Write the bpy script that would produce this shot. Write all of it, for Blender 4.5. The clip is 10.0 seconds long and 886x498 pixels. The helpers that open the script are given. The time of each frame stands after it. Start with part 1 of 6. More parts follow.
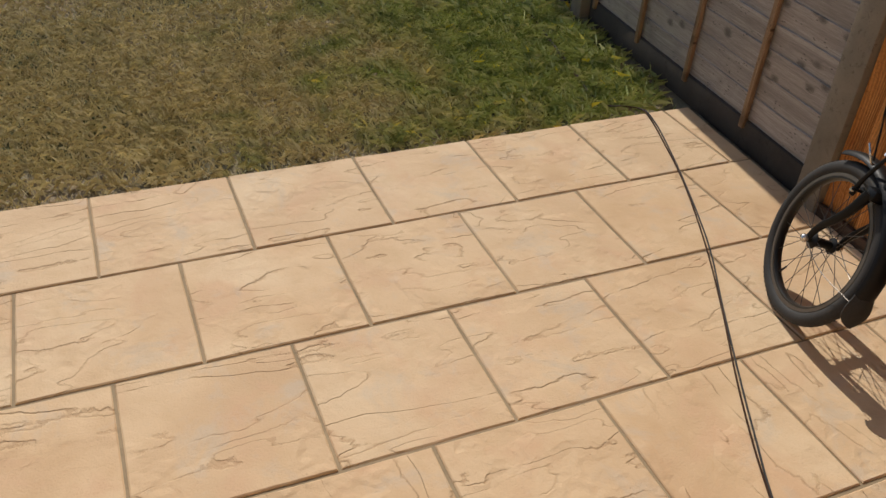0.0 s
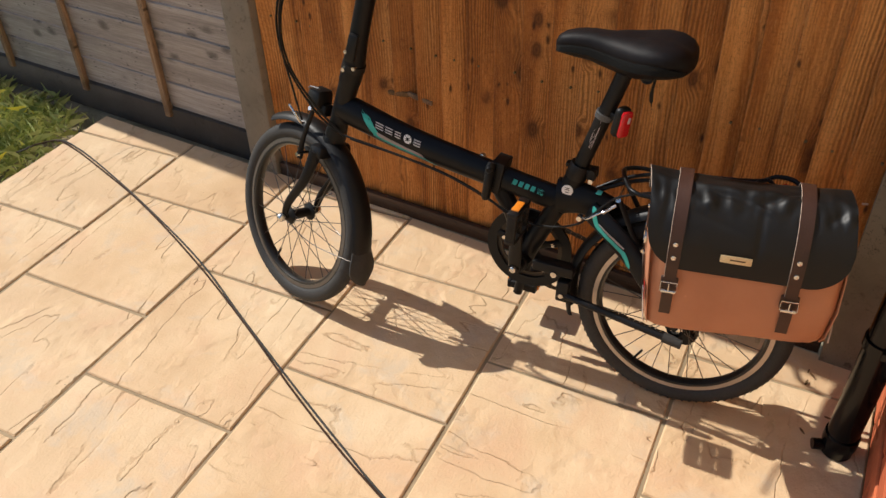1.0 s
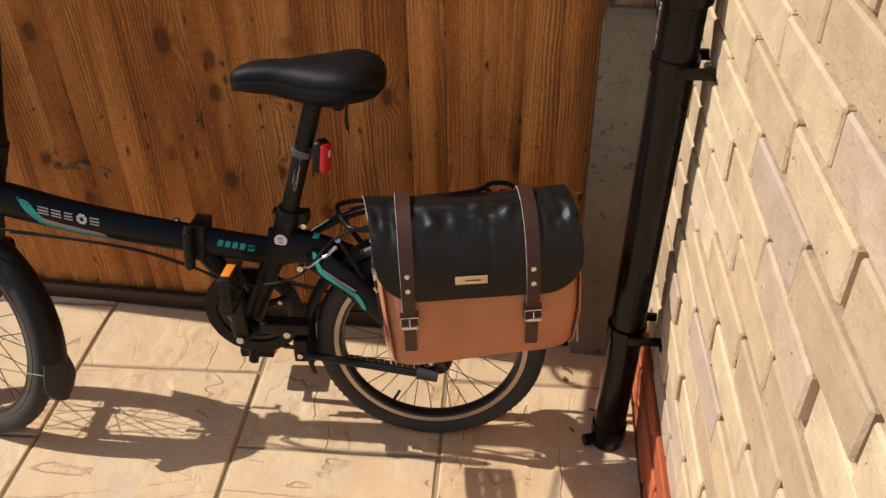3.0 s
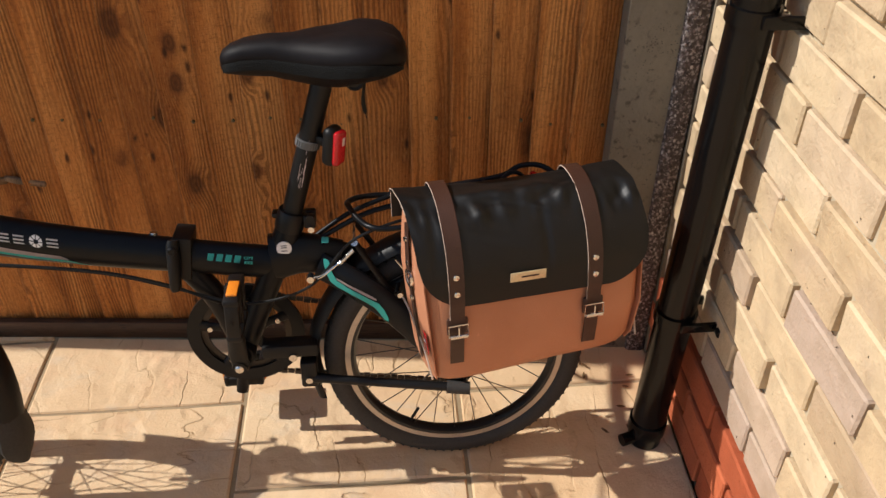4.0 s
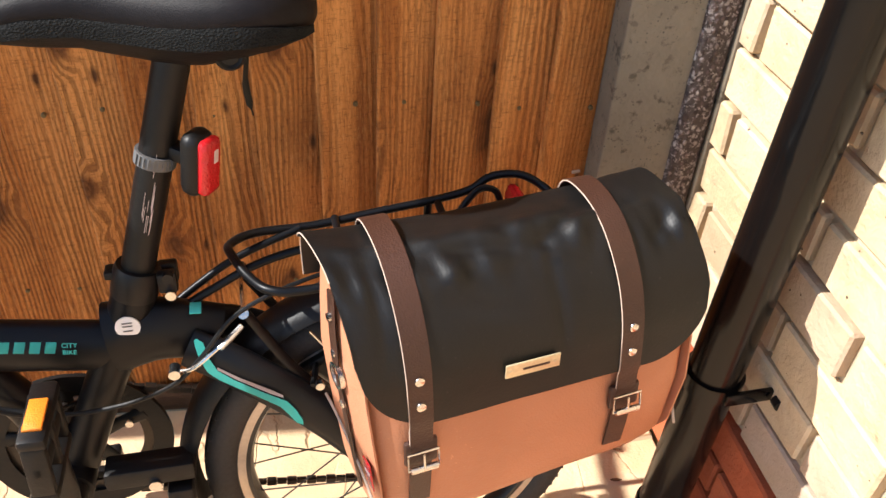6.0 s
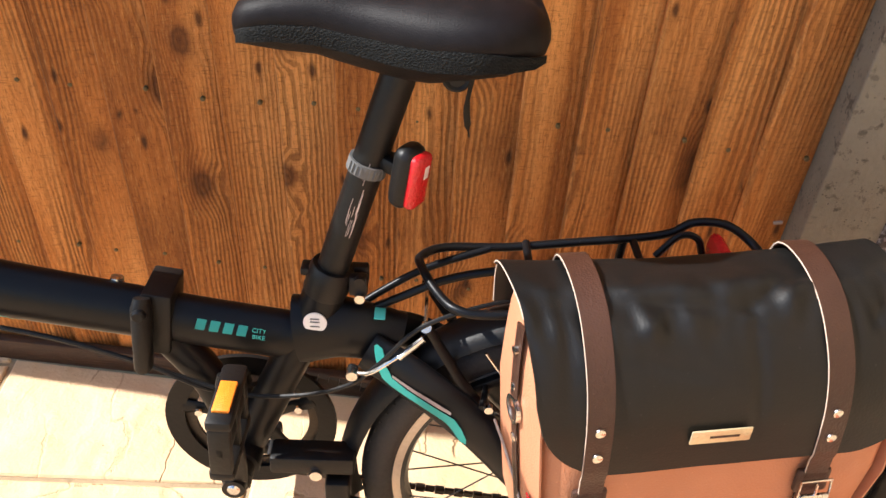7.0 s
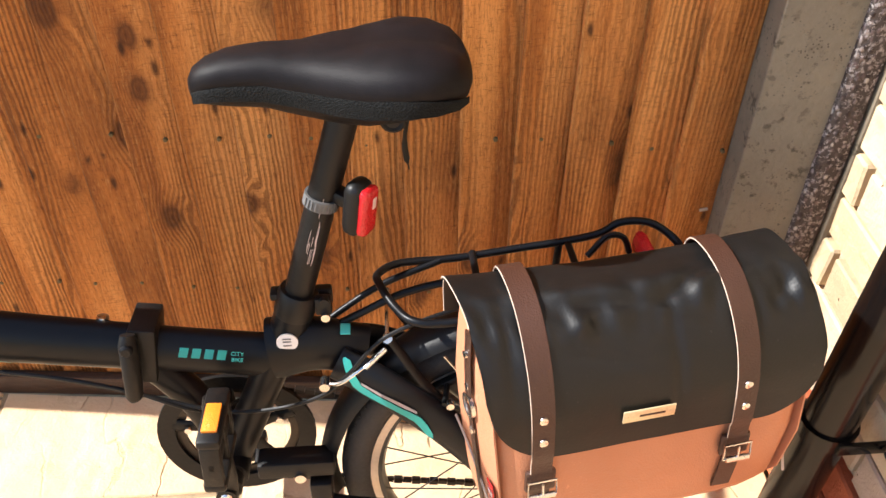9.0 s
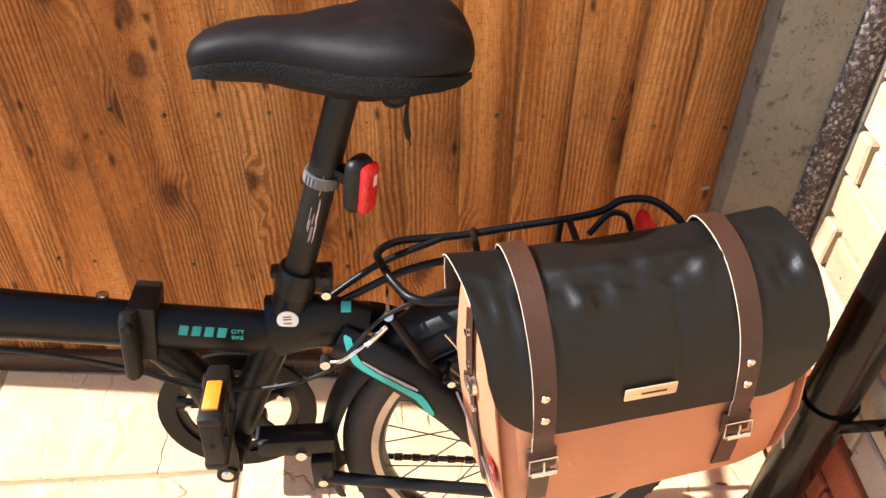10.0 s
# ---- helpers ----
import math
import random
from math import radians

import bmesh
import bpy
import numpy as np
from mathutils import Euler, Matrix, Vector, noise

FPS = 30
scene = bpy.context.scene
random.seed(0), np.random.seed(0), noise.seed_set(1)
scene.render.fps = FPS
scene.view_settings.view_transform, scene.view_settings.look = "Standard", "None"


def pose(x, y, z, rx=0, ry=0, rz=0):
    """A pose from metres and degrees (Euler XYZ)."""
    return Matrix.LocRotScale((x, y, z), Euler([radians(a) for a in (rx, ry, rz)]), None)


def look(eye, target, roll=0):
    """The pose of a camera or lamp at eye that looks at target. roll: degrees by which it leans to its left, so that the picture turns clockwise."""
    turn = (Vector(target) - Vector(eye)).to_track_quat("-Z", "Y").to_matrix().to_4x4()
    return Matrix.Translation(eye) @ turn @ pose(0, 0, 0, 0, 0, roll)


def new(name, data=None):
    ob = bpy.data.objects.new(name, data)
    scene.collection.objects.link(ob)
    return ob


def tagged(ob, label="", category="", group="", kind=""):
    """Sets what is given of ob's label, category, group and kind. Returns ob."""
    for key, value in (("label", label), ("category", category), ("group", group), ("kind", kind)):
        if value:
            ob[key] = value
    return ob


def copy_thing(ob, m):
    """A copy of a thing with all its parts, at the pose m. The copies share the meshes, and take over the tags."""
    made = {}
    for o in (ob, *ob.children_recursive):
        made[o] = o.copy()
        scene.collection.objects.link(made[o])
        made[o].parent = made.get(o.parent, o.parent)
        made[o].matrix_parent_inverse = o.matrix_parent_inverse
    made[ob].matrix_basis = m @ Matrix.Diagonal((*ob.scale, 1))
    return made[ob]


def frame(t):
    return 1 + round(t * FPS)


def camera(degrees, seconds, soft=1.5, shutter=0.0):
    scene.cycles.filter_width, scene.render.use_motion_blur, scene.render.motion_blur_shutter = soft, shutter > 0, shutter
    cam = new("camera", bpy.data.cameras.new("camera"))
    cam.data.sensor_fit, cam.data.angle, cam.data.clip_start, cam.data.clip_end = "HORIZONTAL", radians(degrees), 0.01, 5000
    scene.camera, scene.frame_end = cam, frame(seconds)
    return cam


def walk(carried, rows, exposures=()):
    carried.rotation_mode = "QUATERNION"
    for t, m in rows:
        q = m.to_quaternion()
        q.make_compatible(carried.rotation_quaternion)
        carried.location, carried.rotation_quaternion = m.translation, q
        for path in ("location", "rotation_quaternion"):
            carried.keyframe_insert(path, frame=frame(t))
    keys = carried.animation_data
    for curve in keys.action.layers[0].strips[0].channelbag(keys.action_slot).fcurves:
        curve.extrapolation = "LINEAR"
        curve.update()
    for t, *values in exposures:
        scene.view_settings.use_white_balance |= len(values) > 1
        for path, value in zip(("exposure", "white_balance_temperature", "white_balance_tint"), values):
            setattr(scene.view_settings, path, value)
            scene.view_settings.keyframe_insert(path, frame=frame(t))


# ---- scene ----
cam = camera(55.7, 10.0)
PATH = [
    (0, (1.236, -1.492, 1.565), (-0.239, -0.817, 0.394), 3.8),
    (0.5, (1.115, -1.330, 1.553), (0.045, -0.165, 0.329), 1.6),
    (1, (1.050, -1.151, 1.558), (0.340, 0.245, 0.314), -2.0),
    (1.5, (1.086, -1.063, 1.483), (0.684, 0.448, 0.236), -0.8),
    (2, (1.04, -1.003, 1.484), (0.797, 0.502, 0.19), -0.7),
    (2.5, (1.05, -1.01, 1.478), (0.864, 0.551, 0.242), -0.1),
    (2.7, (1.063, -1.003, 1.479), (0.877, 0.589, 0.283), -0.8),
    (3.8, (0.847, -0.848, 1.387), (0.933, 0.749, 0.186), -0.0),
    (4, (0.778, -0.814, 1.35), (0.914, 0.779, 0.148), 0.3),
    (4.5, (0.715, -0.602, 1.212), (0.904, 1.034, 0.076), 0.0),
    (5, (0.701, -0.417, 1.172), (1.057, 1.193, 0.04), 0.7),
    (5.2, (0.697, -0.385, 1.171), (1.136, 1.19, 0.018), 1.4),
    (6.3, (0.794, -0.333, 1.125), (1.131, 1.166, -0.155), 5.0),
    (6.5, (0.799, -0.326, 1.129), (1.072, 1.183, -0.154), 5.4),
    (7, (0.722, -0.299, 1.148), (0.763, 1.228, -0.143), 3.7),
    (7.5, (0.663, -0.303, 1.194), (0.638, 1.23, -0.09), 1.1),
    (8, (0.703, -0.315, 1.203), (0.854, 1.202, -0.091), 0.9),
    (8.5, (0.721, -0.337, 1.234), (0.915, 1.168, -0.07), 1.2),
    (9, (0.743, -0.351, 1.241), (0.849, 1.149, -0.077), 0.5),
    (9.5, (0.751, -0.353, 1.243), (0.828, 1.126, -0.101), -0.3),
    (10, (0.74, -0.348, 1.236), (0.848, 1.119, -0.119), 0.7),
]
# seconds, stops, kelvin, tint
EXPOSURE = [(0, 0.0, 6500, 10), (0.5, 0.25, 6450, 10), (1, 0.57, 6350, 9), (1.5, 0.69, 6350, 9), (2, 0.67, 6350, 9), (2.5, 0.46, 6350, 9), (4, 0.56, 6300, 10), (4.5, 0.81, 6300, 10), (5, 1.64, 6200, 10),
            (5.2, 1.68, 6150, 10), (6.3, 1.56, 6150, 10), (7.5, 1.78, 6150, 10), (10, 1.82, 6150, 10)]
walk(cam, [(t, look(eye, target, roll)) for t, eye, target, roll in PATH], EXPOSURE)

# ---- world, sun, exposure ----
SUN_DIR = Vector((1.0, -0.125, -0.94)).normalized()
world = bpy.data.worlds.new("sky")
scene.world = world
world.use_nodes = True
wn = world.node_tree.nodes
sky = wn.new("ShaderNodeTexSky")
sky.sky_type, sky.sun_disc = "NISHITA", False
sky.sun_elevation, sky.sun_rotation = radians(43), radians(277)
wn["Background"].inputs["Strength"].default_value = 0.09
world.node_tree.links.new(sky.outputs["Color"], wn["Background"].inputs["Color"])
sun_data = bpy.data.lights.new("sun", "SUN")
sun_data.energy, sun_data.angle, sun_data.color = 3.6, radians(0.55), (1.0, 0.945, 0.86)
sun = new("sun", sun_data)
sun.matrix_world = look(-SUN_DIR * 10, (0, 0, 0))


# ---- material helpers ----
class Mat:
    """A node material written line by line."""

    def __init__(self, name, rough=0.6, metal=0.0, spec=0.5):
        self.m = bpy.data.materials.new(name)
        self.m.use_nodes = True
        self.t = self.m.node_tree
        self.b = self.t.nodes["Principled BSDF"]
        self.b.inputs["Roughness"].default_value = rough
        self.b.inputs["Metallic"].default_value = metal
        self.b.inputs["Specular IOR Level"].default_value = spec
        self.co = self.t.nodes.new("ShaderNodeTexCoord").outputs["Object"]

    def link(self, a, b):
        self.t.links.new(a, b)

    def put(self, sock, v):
        if isinstance(v, (int, float)):
            sock.default_value = v
        elif isinstance(v, (tuple, list)):
            sock.default_value = (*v, 1) if len(v) == 3 and sock.type == "RGBA" else v
        else:
            self.link(v, sock)

    def scaled(self, v, s, rot=(0, 0, 0)):
        n = self.t.nodes.new("ShaderNodeMapping")
        self.link(v, n.inputs["Vector"])
        n.inputs["Scale"].default_value = s
        n.inputs["Rotation"].default_value = rot
        return n.outputs[0]

    def noise(self, scale, detail=4, rough=0.55, dist=0.0, v=None):
        n = self.t.nodes.new("ShaderNodeTexNoise")
        self.link(v if v is not None else self.co, n.inputs["Vector"])
        for k, x in (("Scale", scale), ("Detail", detail), ("Roughness", rough), ("Distortion", dist)):
            n.inputs[k].default_value = x
        return n.outputs["Fac"]

    def cells(self, scale, v=None, feature="F1", out="Distance"):
        n = self.t.nodes.new("ShaderNodeTexVoronoi")
        n.feature = feature
        self.link(v if v is not None else self.co, n.inputs["Vector"])
        n.inputs["Scale"].default_value = scale
        return n.outputs[out]

    def knots(self, v, across, along):
        """Distance from scattered points on the board's face."""
        n = self.t.nodes.new("ShaderNodeCombineXYZ")
        self.link(self.math("MULTIPLY", self.axis(v, 0), across), n.inputs[0])
        self.link(self.math("MULTIPLY", self.axis(v, 2), along), n.inputs[1])
        k = self.t.nodes.new("ShaderNodeTexVoronoi")
        k.voronoi_dimensions = "2D"
        k.inputs["Scale"].default_value = 1.0
        self.link(n.outputs[0], k.inputs["Vector"])
        return k.outputs["Distance"]

    def ramp(self, fac, stops, interp="LINEAR"):
        n = self.t.nodes.new("ShaderNodeValToRGB")
        n.color_ramp.interpolation = interp
        e = n.color_ramp.elements
        e.remove(e[1])
        for k, (p, c) in enumerate(stops):
            el = e.new(p) if k else e[0]
            el.position, el.color = p, ((c, c, c, 1) if isinstance(c, (int, float)) else (*c, 1))
        self.link(fac, n.inputs["Fac"])
        return n.outputs["Color"]

    def mix(self, fac, a, b, how="MIX"):
        n = self.t.nodes.new("ShaderNodeMix")
        n.data_type, n.blend_type = "RGBA", how
        self.put(n.inputs[0], fac)
        self.put(n.inputs[6], a)
        self.put(n.inputs[7], b)
        return n.outputs[2]

    def math(self, op, a, b=0.0, c=0.0):
        n = self.t.nodes.new("ShaderNodeMath")
        n.operation = op
        for i, x in enumerate((a, b, c)):
            self.put(n.inputs[i], x)
        return n.outputs[0]

    def vmath(self, op, a, b):
        n = self.t.nodes.new("ShaderNodeVectorMath")
        n.operation = op
        self.put(n.inputs[0], a)
        self.put(n.inputs[1], b)
        return n.outputs[0]

    def random(self):
        return self.t.nodes.new("ShaderNodeObjectInfo").outputs["Random"]

    def island(self):
        return self.t.nodes.new("ShaderNodeNewGeometry").outputs["Random Per Island"]

    def shifted(self, r, amount=37.0):
        """Object coordinates moved by a random amount, so that alike pieces differ."""
        n = self.t.nodes.new("ShaderNodeCombineXYZ")
        k = self.math("MULTIPLY", r, amount)
        for i in range(3):
            self.link(k, n.inputs[i])
        return self.vmath("ADD", self.co, n.outputs[0])

    def axis(self, v, i):
        n = self.t.nodes.new("ShaderNodeSeparateXYZ")
        self.link(v, n.inputs[0])
        return n.outputs[i]

    def col(self, c):
        self.put(self.b.inputs["Base Color"], c)
        return self

    def rough(self, r):
        self.put(self.b.inputs["Roughness"], r)
        return self

    def bump(self, h, dist=0.002, strength=1.0):
        n = self.t.nodes.new("ShaderNodeBump")
        n.inputs["Distance"].default_value = dist
        n.inputs["Strength"].default_value = strength
        if self.b.inputs["Normal"].is_linked:
            self.link(self.b.inputs["Normal"].links[0].from_socket, n.inputs["Normal"])
        self.link(h, n.inputs["Height"])
        self.link(n.outputs[0], self.b.inputs["Normal"])
        return self


def plain(name, color, rough=0.5, metal=0.0, grain=0.0, scale=120, spec=0.5, vary=0.15):
    """A simple material with slight variation in colour and gloss."""
    m = Mat(name, rough, metal, spec)
    n = m.noise(scale, 3)
    big = m.noise(9, 3)
    dark = tuple(c * (1 - vary) for c in color)
    lite = tuple(min(1, c * (1 + vary)) for c in color)
    m.col(m.ramp(m.math("ADD", m.math("MULTIPLY", n, 0.5), m.math("MULTIPLY", big, 0.5)), [(0.3, dark), (0.7, lite)]))
    m.rough(m.math("ADD", m.math("MULTIPLY", big, 0.2), rough - 0.1))
    if grain:
        m.bump(n, grain)
    return m.m


# ---- materials ----
def slab_material():
    m = Mat("buff_riven_paving", 0.75, 0, 0.3)
    v = m.shifted(m.random())
    big = m.noise(2.6, 3, 0.5, 0.3, v)
    mid = m.noise(9, 5, 0.6, 0.2, v)
    fine = m.noise(160, 3, 0.6, 0, v)
    c = m.ramp(big, [(0.25, (0.54, 0.345, 0.188)), (0.5, (0.66, 0.46, 0.27)), (0.75, (0.715, 0.54, 0.345))])
    c = m.mix(m.math("MULTIPLY", m.ramp(mid, [(0.45, 0), (0.72, 1)]), 0.4), c, (0.50, 0.31, 0.15))
    c = m.mix(m.math("MULTIPLY", m.random(), 0.28), c, (0.60, 0.45, 0.29))
    c = m.mix(m.ramp(m.noise(4.5, 4, 0.6, 0.6, m.shifted(m.random(), 9.0)), [(0.52, 0), (0.68, 0.6)]), c, (0.60, 0.37, 0.22))
    c = m.mix(m.ramp(m.noise(6.0, 5, 0.65, 0.4, m.shifted(m.random(), 31.0)), [(0.55, 0), (0.7, 0.5)]), c, (0.50, 0.43, 0.34))
    c = m.mix(m.math("MULTIPLY", fine, 0.22), c, (0.46, 0.32, 0.18))
    pits = m.ramp(m.cells(38, v), [(0.03, 1), (0.075, 0)])
    rare = m.ramp(m.noise(21, 1, 0.5, 0, v), [(0.62, 0), (0.66, 1)])
    pit = m.math("MULTIPLY", pits, rare)
    # ledges of riven stone: a stretched noise cut into steps
    led = m.noise(1.0, 3.0, 0.5, 0.3, m.scaled(v, (5.2, 1.4, 3)))
    led = m.math("ADD", led, m.math("MULTIPLY", m.math("SUBTRACT", m.noise(34, 4, 0.65, 0, v), 0.5), 0.045))
    steps = m.ramp(led, [(0.0, 0.0), (0.385, 0.05), (0.393, 0.36), (0.50, 0.40), (0.507, 0.66), (0.60, 0.70), (0.607, 1.0)])
    crack = m.ramp(led, [(0.381, 0), (0.389, 1), (0.397, 0), (0.497, 0), (0.503, 0.8), (0.509, 0), (0.598, 0), (0.604, 0.9), (0.61, 0)])
    broken = m.ramp(m.noise(5.0, 3, 0.6, 0, v), [(0.42, 0), (0.52, 1)])
    crack = m.math("MULTIPLY", crack, broken)
    c = m.mix(m.math("MULTIPLY", crack, 0.52), c, (0.30, 0.17, 0.07))
    c = m.mix(m.math("MULTIPLY", pit, 0.8), c, (0.16, 0.09, 0.05))
    m.col(c)
    m.bump(m.math("MULTIPLY", steps, m.math("ADD", m.math("MULTIPLY", broken, 0.8), 0.2)), 0.005)
    m.bump(m.math("SUBTRACT", m.noise(7, 6, 0.6, 0.2, v), m.math("MULTIPLY", crack, 0.35)), 0.006)
    m.bump(fine, 0.0012)
    return m.m


def wood_material(name, dark, mid, lite, knots=True, vertical=True, streak=1.0):
    m = Mat(name, 0.62, 0, 0.35)
    r = m.random()
    v = m.shifted(r, 53.0)
    if not vertical:
        v = m.scaled(v, (1, 1, 1), (0, radians(90), 0))
    d = m.knots(v, 11.5, 7.4)
    some = m.ramp(m.noise(1.0, 0, 0.5, 0, m.scaled(v, (4.3, 0, 1.5))), [(0.47, 0), (0.54, 1)])
    kn = m.math("MULTIPLY", m.ramp(d, [(0.0, 1), (0.11, 0.75), (0.3, 0)]), some)
    shift = m.t.nodes.new("ShaderNodeCombineXYZ")
    m.link(m.math("MULTIPLY", kn, 0.022), shift.inputs[0])
    w = m.vmath("ADD", v, shift.outputs[0])
    grain = m.noise(1.0, 5, 0.65, 0.6, m.scaled(w, (120, 40, 1.5)))
    fine = m.noise(1.0, 4, 0.7, 0, m.scaled(w, (300, 120, 6)))
    broad = m.noise(1.0, 3, 0.5, 0, m.scaled(v, (6, 3, 1.2)))
    saw = m.noise(1.0, 2, 0.6, 0, m.scaled(v, (40, 10, 260)))
    c = m.ramp(m.math("ADD", m.math("MULTIPLY", grain, 0.62), m.math("MULTIPLY", broad, 0.42)), [(0.36, dark), (0.52, mid), (0.68, lite)])
    c = m.mix(m.ramp(fine, [(0.4, 0.85 * streak), (0.58, 0.0)]), c, dark)
    c = m.mix(m.ramp(r, [(0.0, 0.5), (0.45, 0.1), (1.0, 0.0)]), c, dark)
    c = m.mix(m.ramp(m.noise(1.0, 3, 0.6, 0.5, m.scaled(w, (26, 9, 0.8))), [(0.5, 0.0), (0.62, 0.55)]), c, tuple(x * 0.8 for x in dark))
    if knots:
        core = m.ramp(d, [(0.0, 1), (0.06, 0.9), (0.085, 0.55), (0.105, 0.95), (0.125, 0.3), (0.16, 0.45), (0.2, 0)])
        c = m.mix(m.math("MULTIPLY", core, some), c, tuple(x * 0.24 for x in dark))
        c = m.mix(m.math("MULTIPLY", kn, 0.55), c, tuple(x * 0.45 for x in mid))
    stain = m.ramp(m.noise(1.0, 4, 0.6, 0.4, m.scaled(v, (3, 2, 2.2))), [(0.56, 0), (0.75, 0.6)])
    c = m.mix(stain, c, tuple(x * 0.5 for x in dark))
    rasp = m.noise(1.0, 3, 0.7, 0.3, m.scaled(v, (420, 60, 16)))
    c = m.mix(m.ramp(rasp, [(0.36, 0.4), (0.48, 0.0)]), c, tuple(x * 0.55 for x in dark))
    c = m.mix(m.ramp(rasp, [(0.55, 0.0), (0.72, 0.3)]), c, tuple(min(1, x * 1.25) for x in lite))
    fleck = m.math("MULTIPLY", m.ramp(m.knots(v, 60, 22), [(0.08, 1), (0.16, 0)]), m.ramp(m.noise(1.0, 1, 0.5, 0, m.scaled(v, (19, 7, 8))), [(0.58, 0), (0.62, 1)]))
    c = m.mix(m.math("MULTIPLY", fleck, 0.8), c, tuple(x * 0.2 for x in dark))
    m.col(c)
    m.bump(rasp, 0.0008)
    m.bump(m.math("ADD", m.math("MULTIPLY", grain, 0.7), m.math("MULTIPLY", saw, 0.3)), 0.002)
    m.bump(fine, 0.0007)
    return m.m


def featheredge_material():
    """Rough-sawn treated softwood: drawn-out growth rings, saw marks, round knots with dark rims."""
    m = Mat("treated_fence_board", 0.66, 0, 0.25)
    r = m.random()
    v = m.shifted(r, 53.0)
    size = m.math("ADD", m.math("MULTIPLY", m.noise(1.0, 1, 0.5, 0, m.scaled(v, (6, 0, 4))), 2.6), -0.15)
    d = m.math("MULTIPLY", m.knots(v, 8.0, 4.6), size)
    d = m.math("ADD", d, m.math("MULTIPLY", m.math("SUBTRACT", m.noise(70, 3, 0.6, 0, v), 0.5), 0.07))
    some = m.ramp(m.noise(1.0, 0, 0.5, 0, m.scaled(v, (3.7, 0, 2.3))), [(0.53, 0), (0.56, 1)])
    pin = m.math("MULTIPLY", m.ramp(m.knots(v, 24, 9), [(0.05, 1), (0.15, 0)]), m.ramp(m.noise(1.0, 0, 0.5, 0, m.scaled(v, (17, 0, 7))), [(0.62, 0), (0.65, 1)]))
    halo = m.math("MULTIPLY", m.ramp(d, [(0.0, 1), (0.14, 0.7), (0.34, 0)]), some)
    # rings: a warped coordinate across the board, folded into thin dark lines
    warp = m.noise(1.0, 3, 0.5, 0.4, m.scaled(v, (9, 4, 1.1)))
    fray = m.noise(1.0, 3, 0.6, 0, m.scaled(v, (60, 30, 26)))
    across = m.math("ADD", m.math("MULTIPLY", m.axis(v, 0), 760.0), m.math("MULTIPLY", warp, 62.0))
    across = m.math("ADD", across, m.math("ADD", m.math("MULTIPLY", halo, 16.0), m.math("MULTIPLY", fray, 3.4)))
    rings = m.math("ADD", m.math("MULTIPLY", m.math("SINE", across), 0.5), 0.5)
    faded = m.ramp(m.noise(1.0, 2, 0.5, 0.3, m.scaled(v, (14, 6, 2.0))), [(0.36, 0.12), (0.62, 1.0)])
    broad = m.noise(1.0, 3, 0.55, 0.3, m.scaled(v, (13, 5, 0.9)))
    patch = m.noise(1.0, 3, 0.6, 0.2, m.scaled(v, (5, 3, 3.4)))
    dark, mid, lite = (0.21, 0.064, 0.0125), (0.53, 0.192, 0.042), (0.77, 0.35, 0.102)
    c = m.ramp(broad, [(0.3, dark), (0.47, mid), (0.66, lite)])
    c = m.mix(m.ramp(r, [(0.0, 0.45), (0.4, 0.05), (0.7, 0.0), (1.0, 0.3)]), c, tuple(x * 0.75 for x in mid))
    line = m.math("MULTIPLY", m.ramp(rings, [(0.3, 0.0), (0.8, 1.0)]), faded)
    c = m.mix(m.math("MULTIPLY", line, 0.62), c, tuple(x * 0.62 for x in dark))
    c = m.mix(m.ramp(patch, [(0.56, 0.0), (0.74, 0.55)]), c, tuple(x * 0.7 for x in dark))
    # torn fibres left by the saw
    saw = m.noise(1.0, 3, 0.7, 0.2, m.scaled(v, (70, 20, 520)))
    fibre = m.noise(1.0, 4, 0.75, 0.2, m.scaled(v, (520, 120, 60)))
    c = m.mix(m.ramp(saw, [(0.33, 0.5), (0.46, 0.0)]), c, tuple(x * 0.6 for x in dark))
    c = m.mix(m.ramp(fibre, [(0.32, 0.65), (0.47, 0.0)]), c, tuple(x * 0.45 for x in dark))
    c = m.mix(m.ramp(fibre, [(0.56, 0.0), (0.72, 0.4)]), c, (0.86, 0.50, 0.19))
    rim = m.ramp(d, [(0.0, 0.95), (0.05, 0.7), (0.085, 0.85), (0.11, 0.6), (0.14, 0.25), (0.2, 0.0)])
    c = m.mix(m.math("MULTIPLY", rim, some), c, (0.050, 0.016, 0.006))
    c = m.mix(m.math("MULTIPLY", halo, 0.32), c, (0.17, 0.055, 0.014))
    c = m.mix(m.math("MULTIPLY", pin, 0.85), c, (0.035, 0.012, 0.005))
    m.col(c)
    m.bump(m.math("ADD", m.math("MULTIPLY", saw, 0.6), m.math("MULTIPLY", fibre, 0.6)), 0.0016)
    m.bump(m.math("MULTIPLY", line, -1.0), 0.0012)
    return m.m


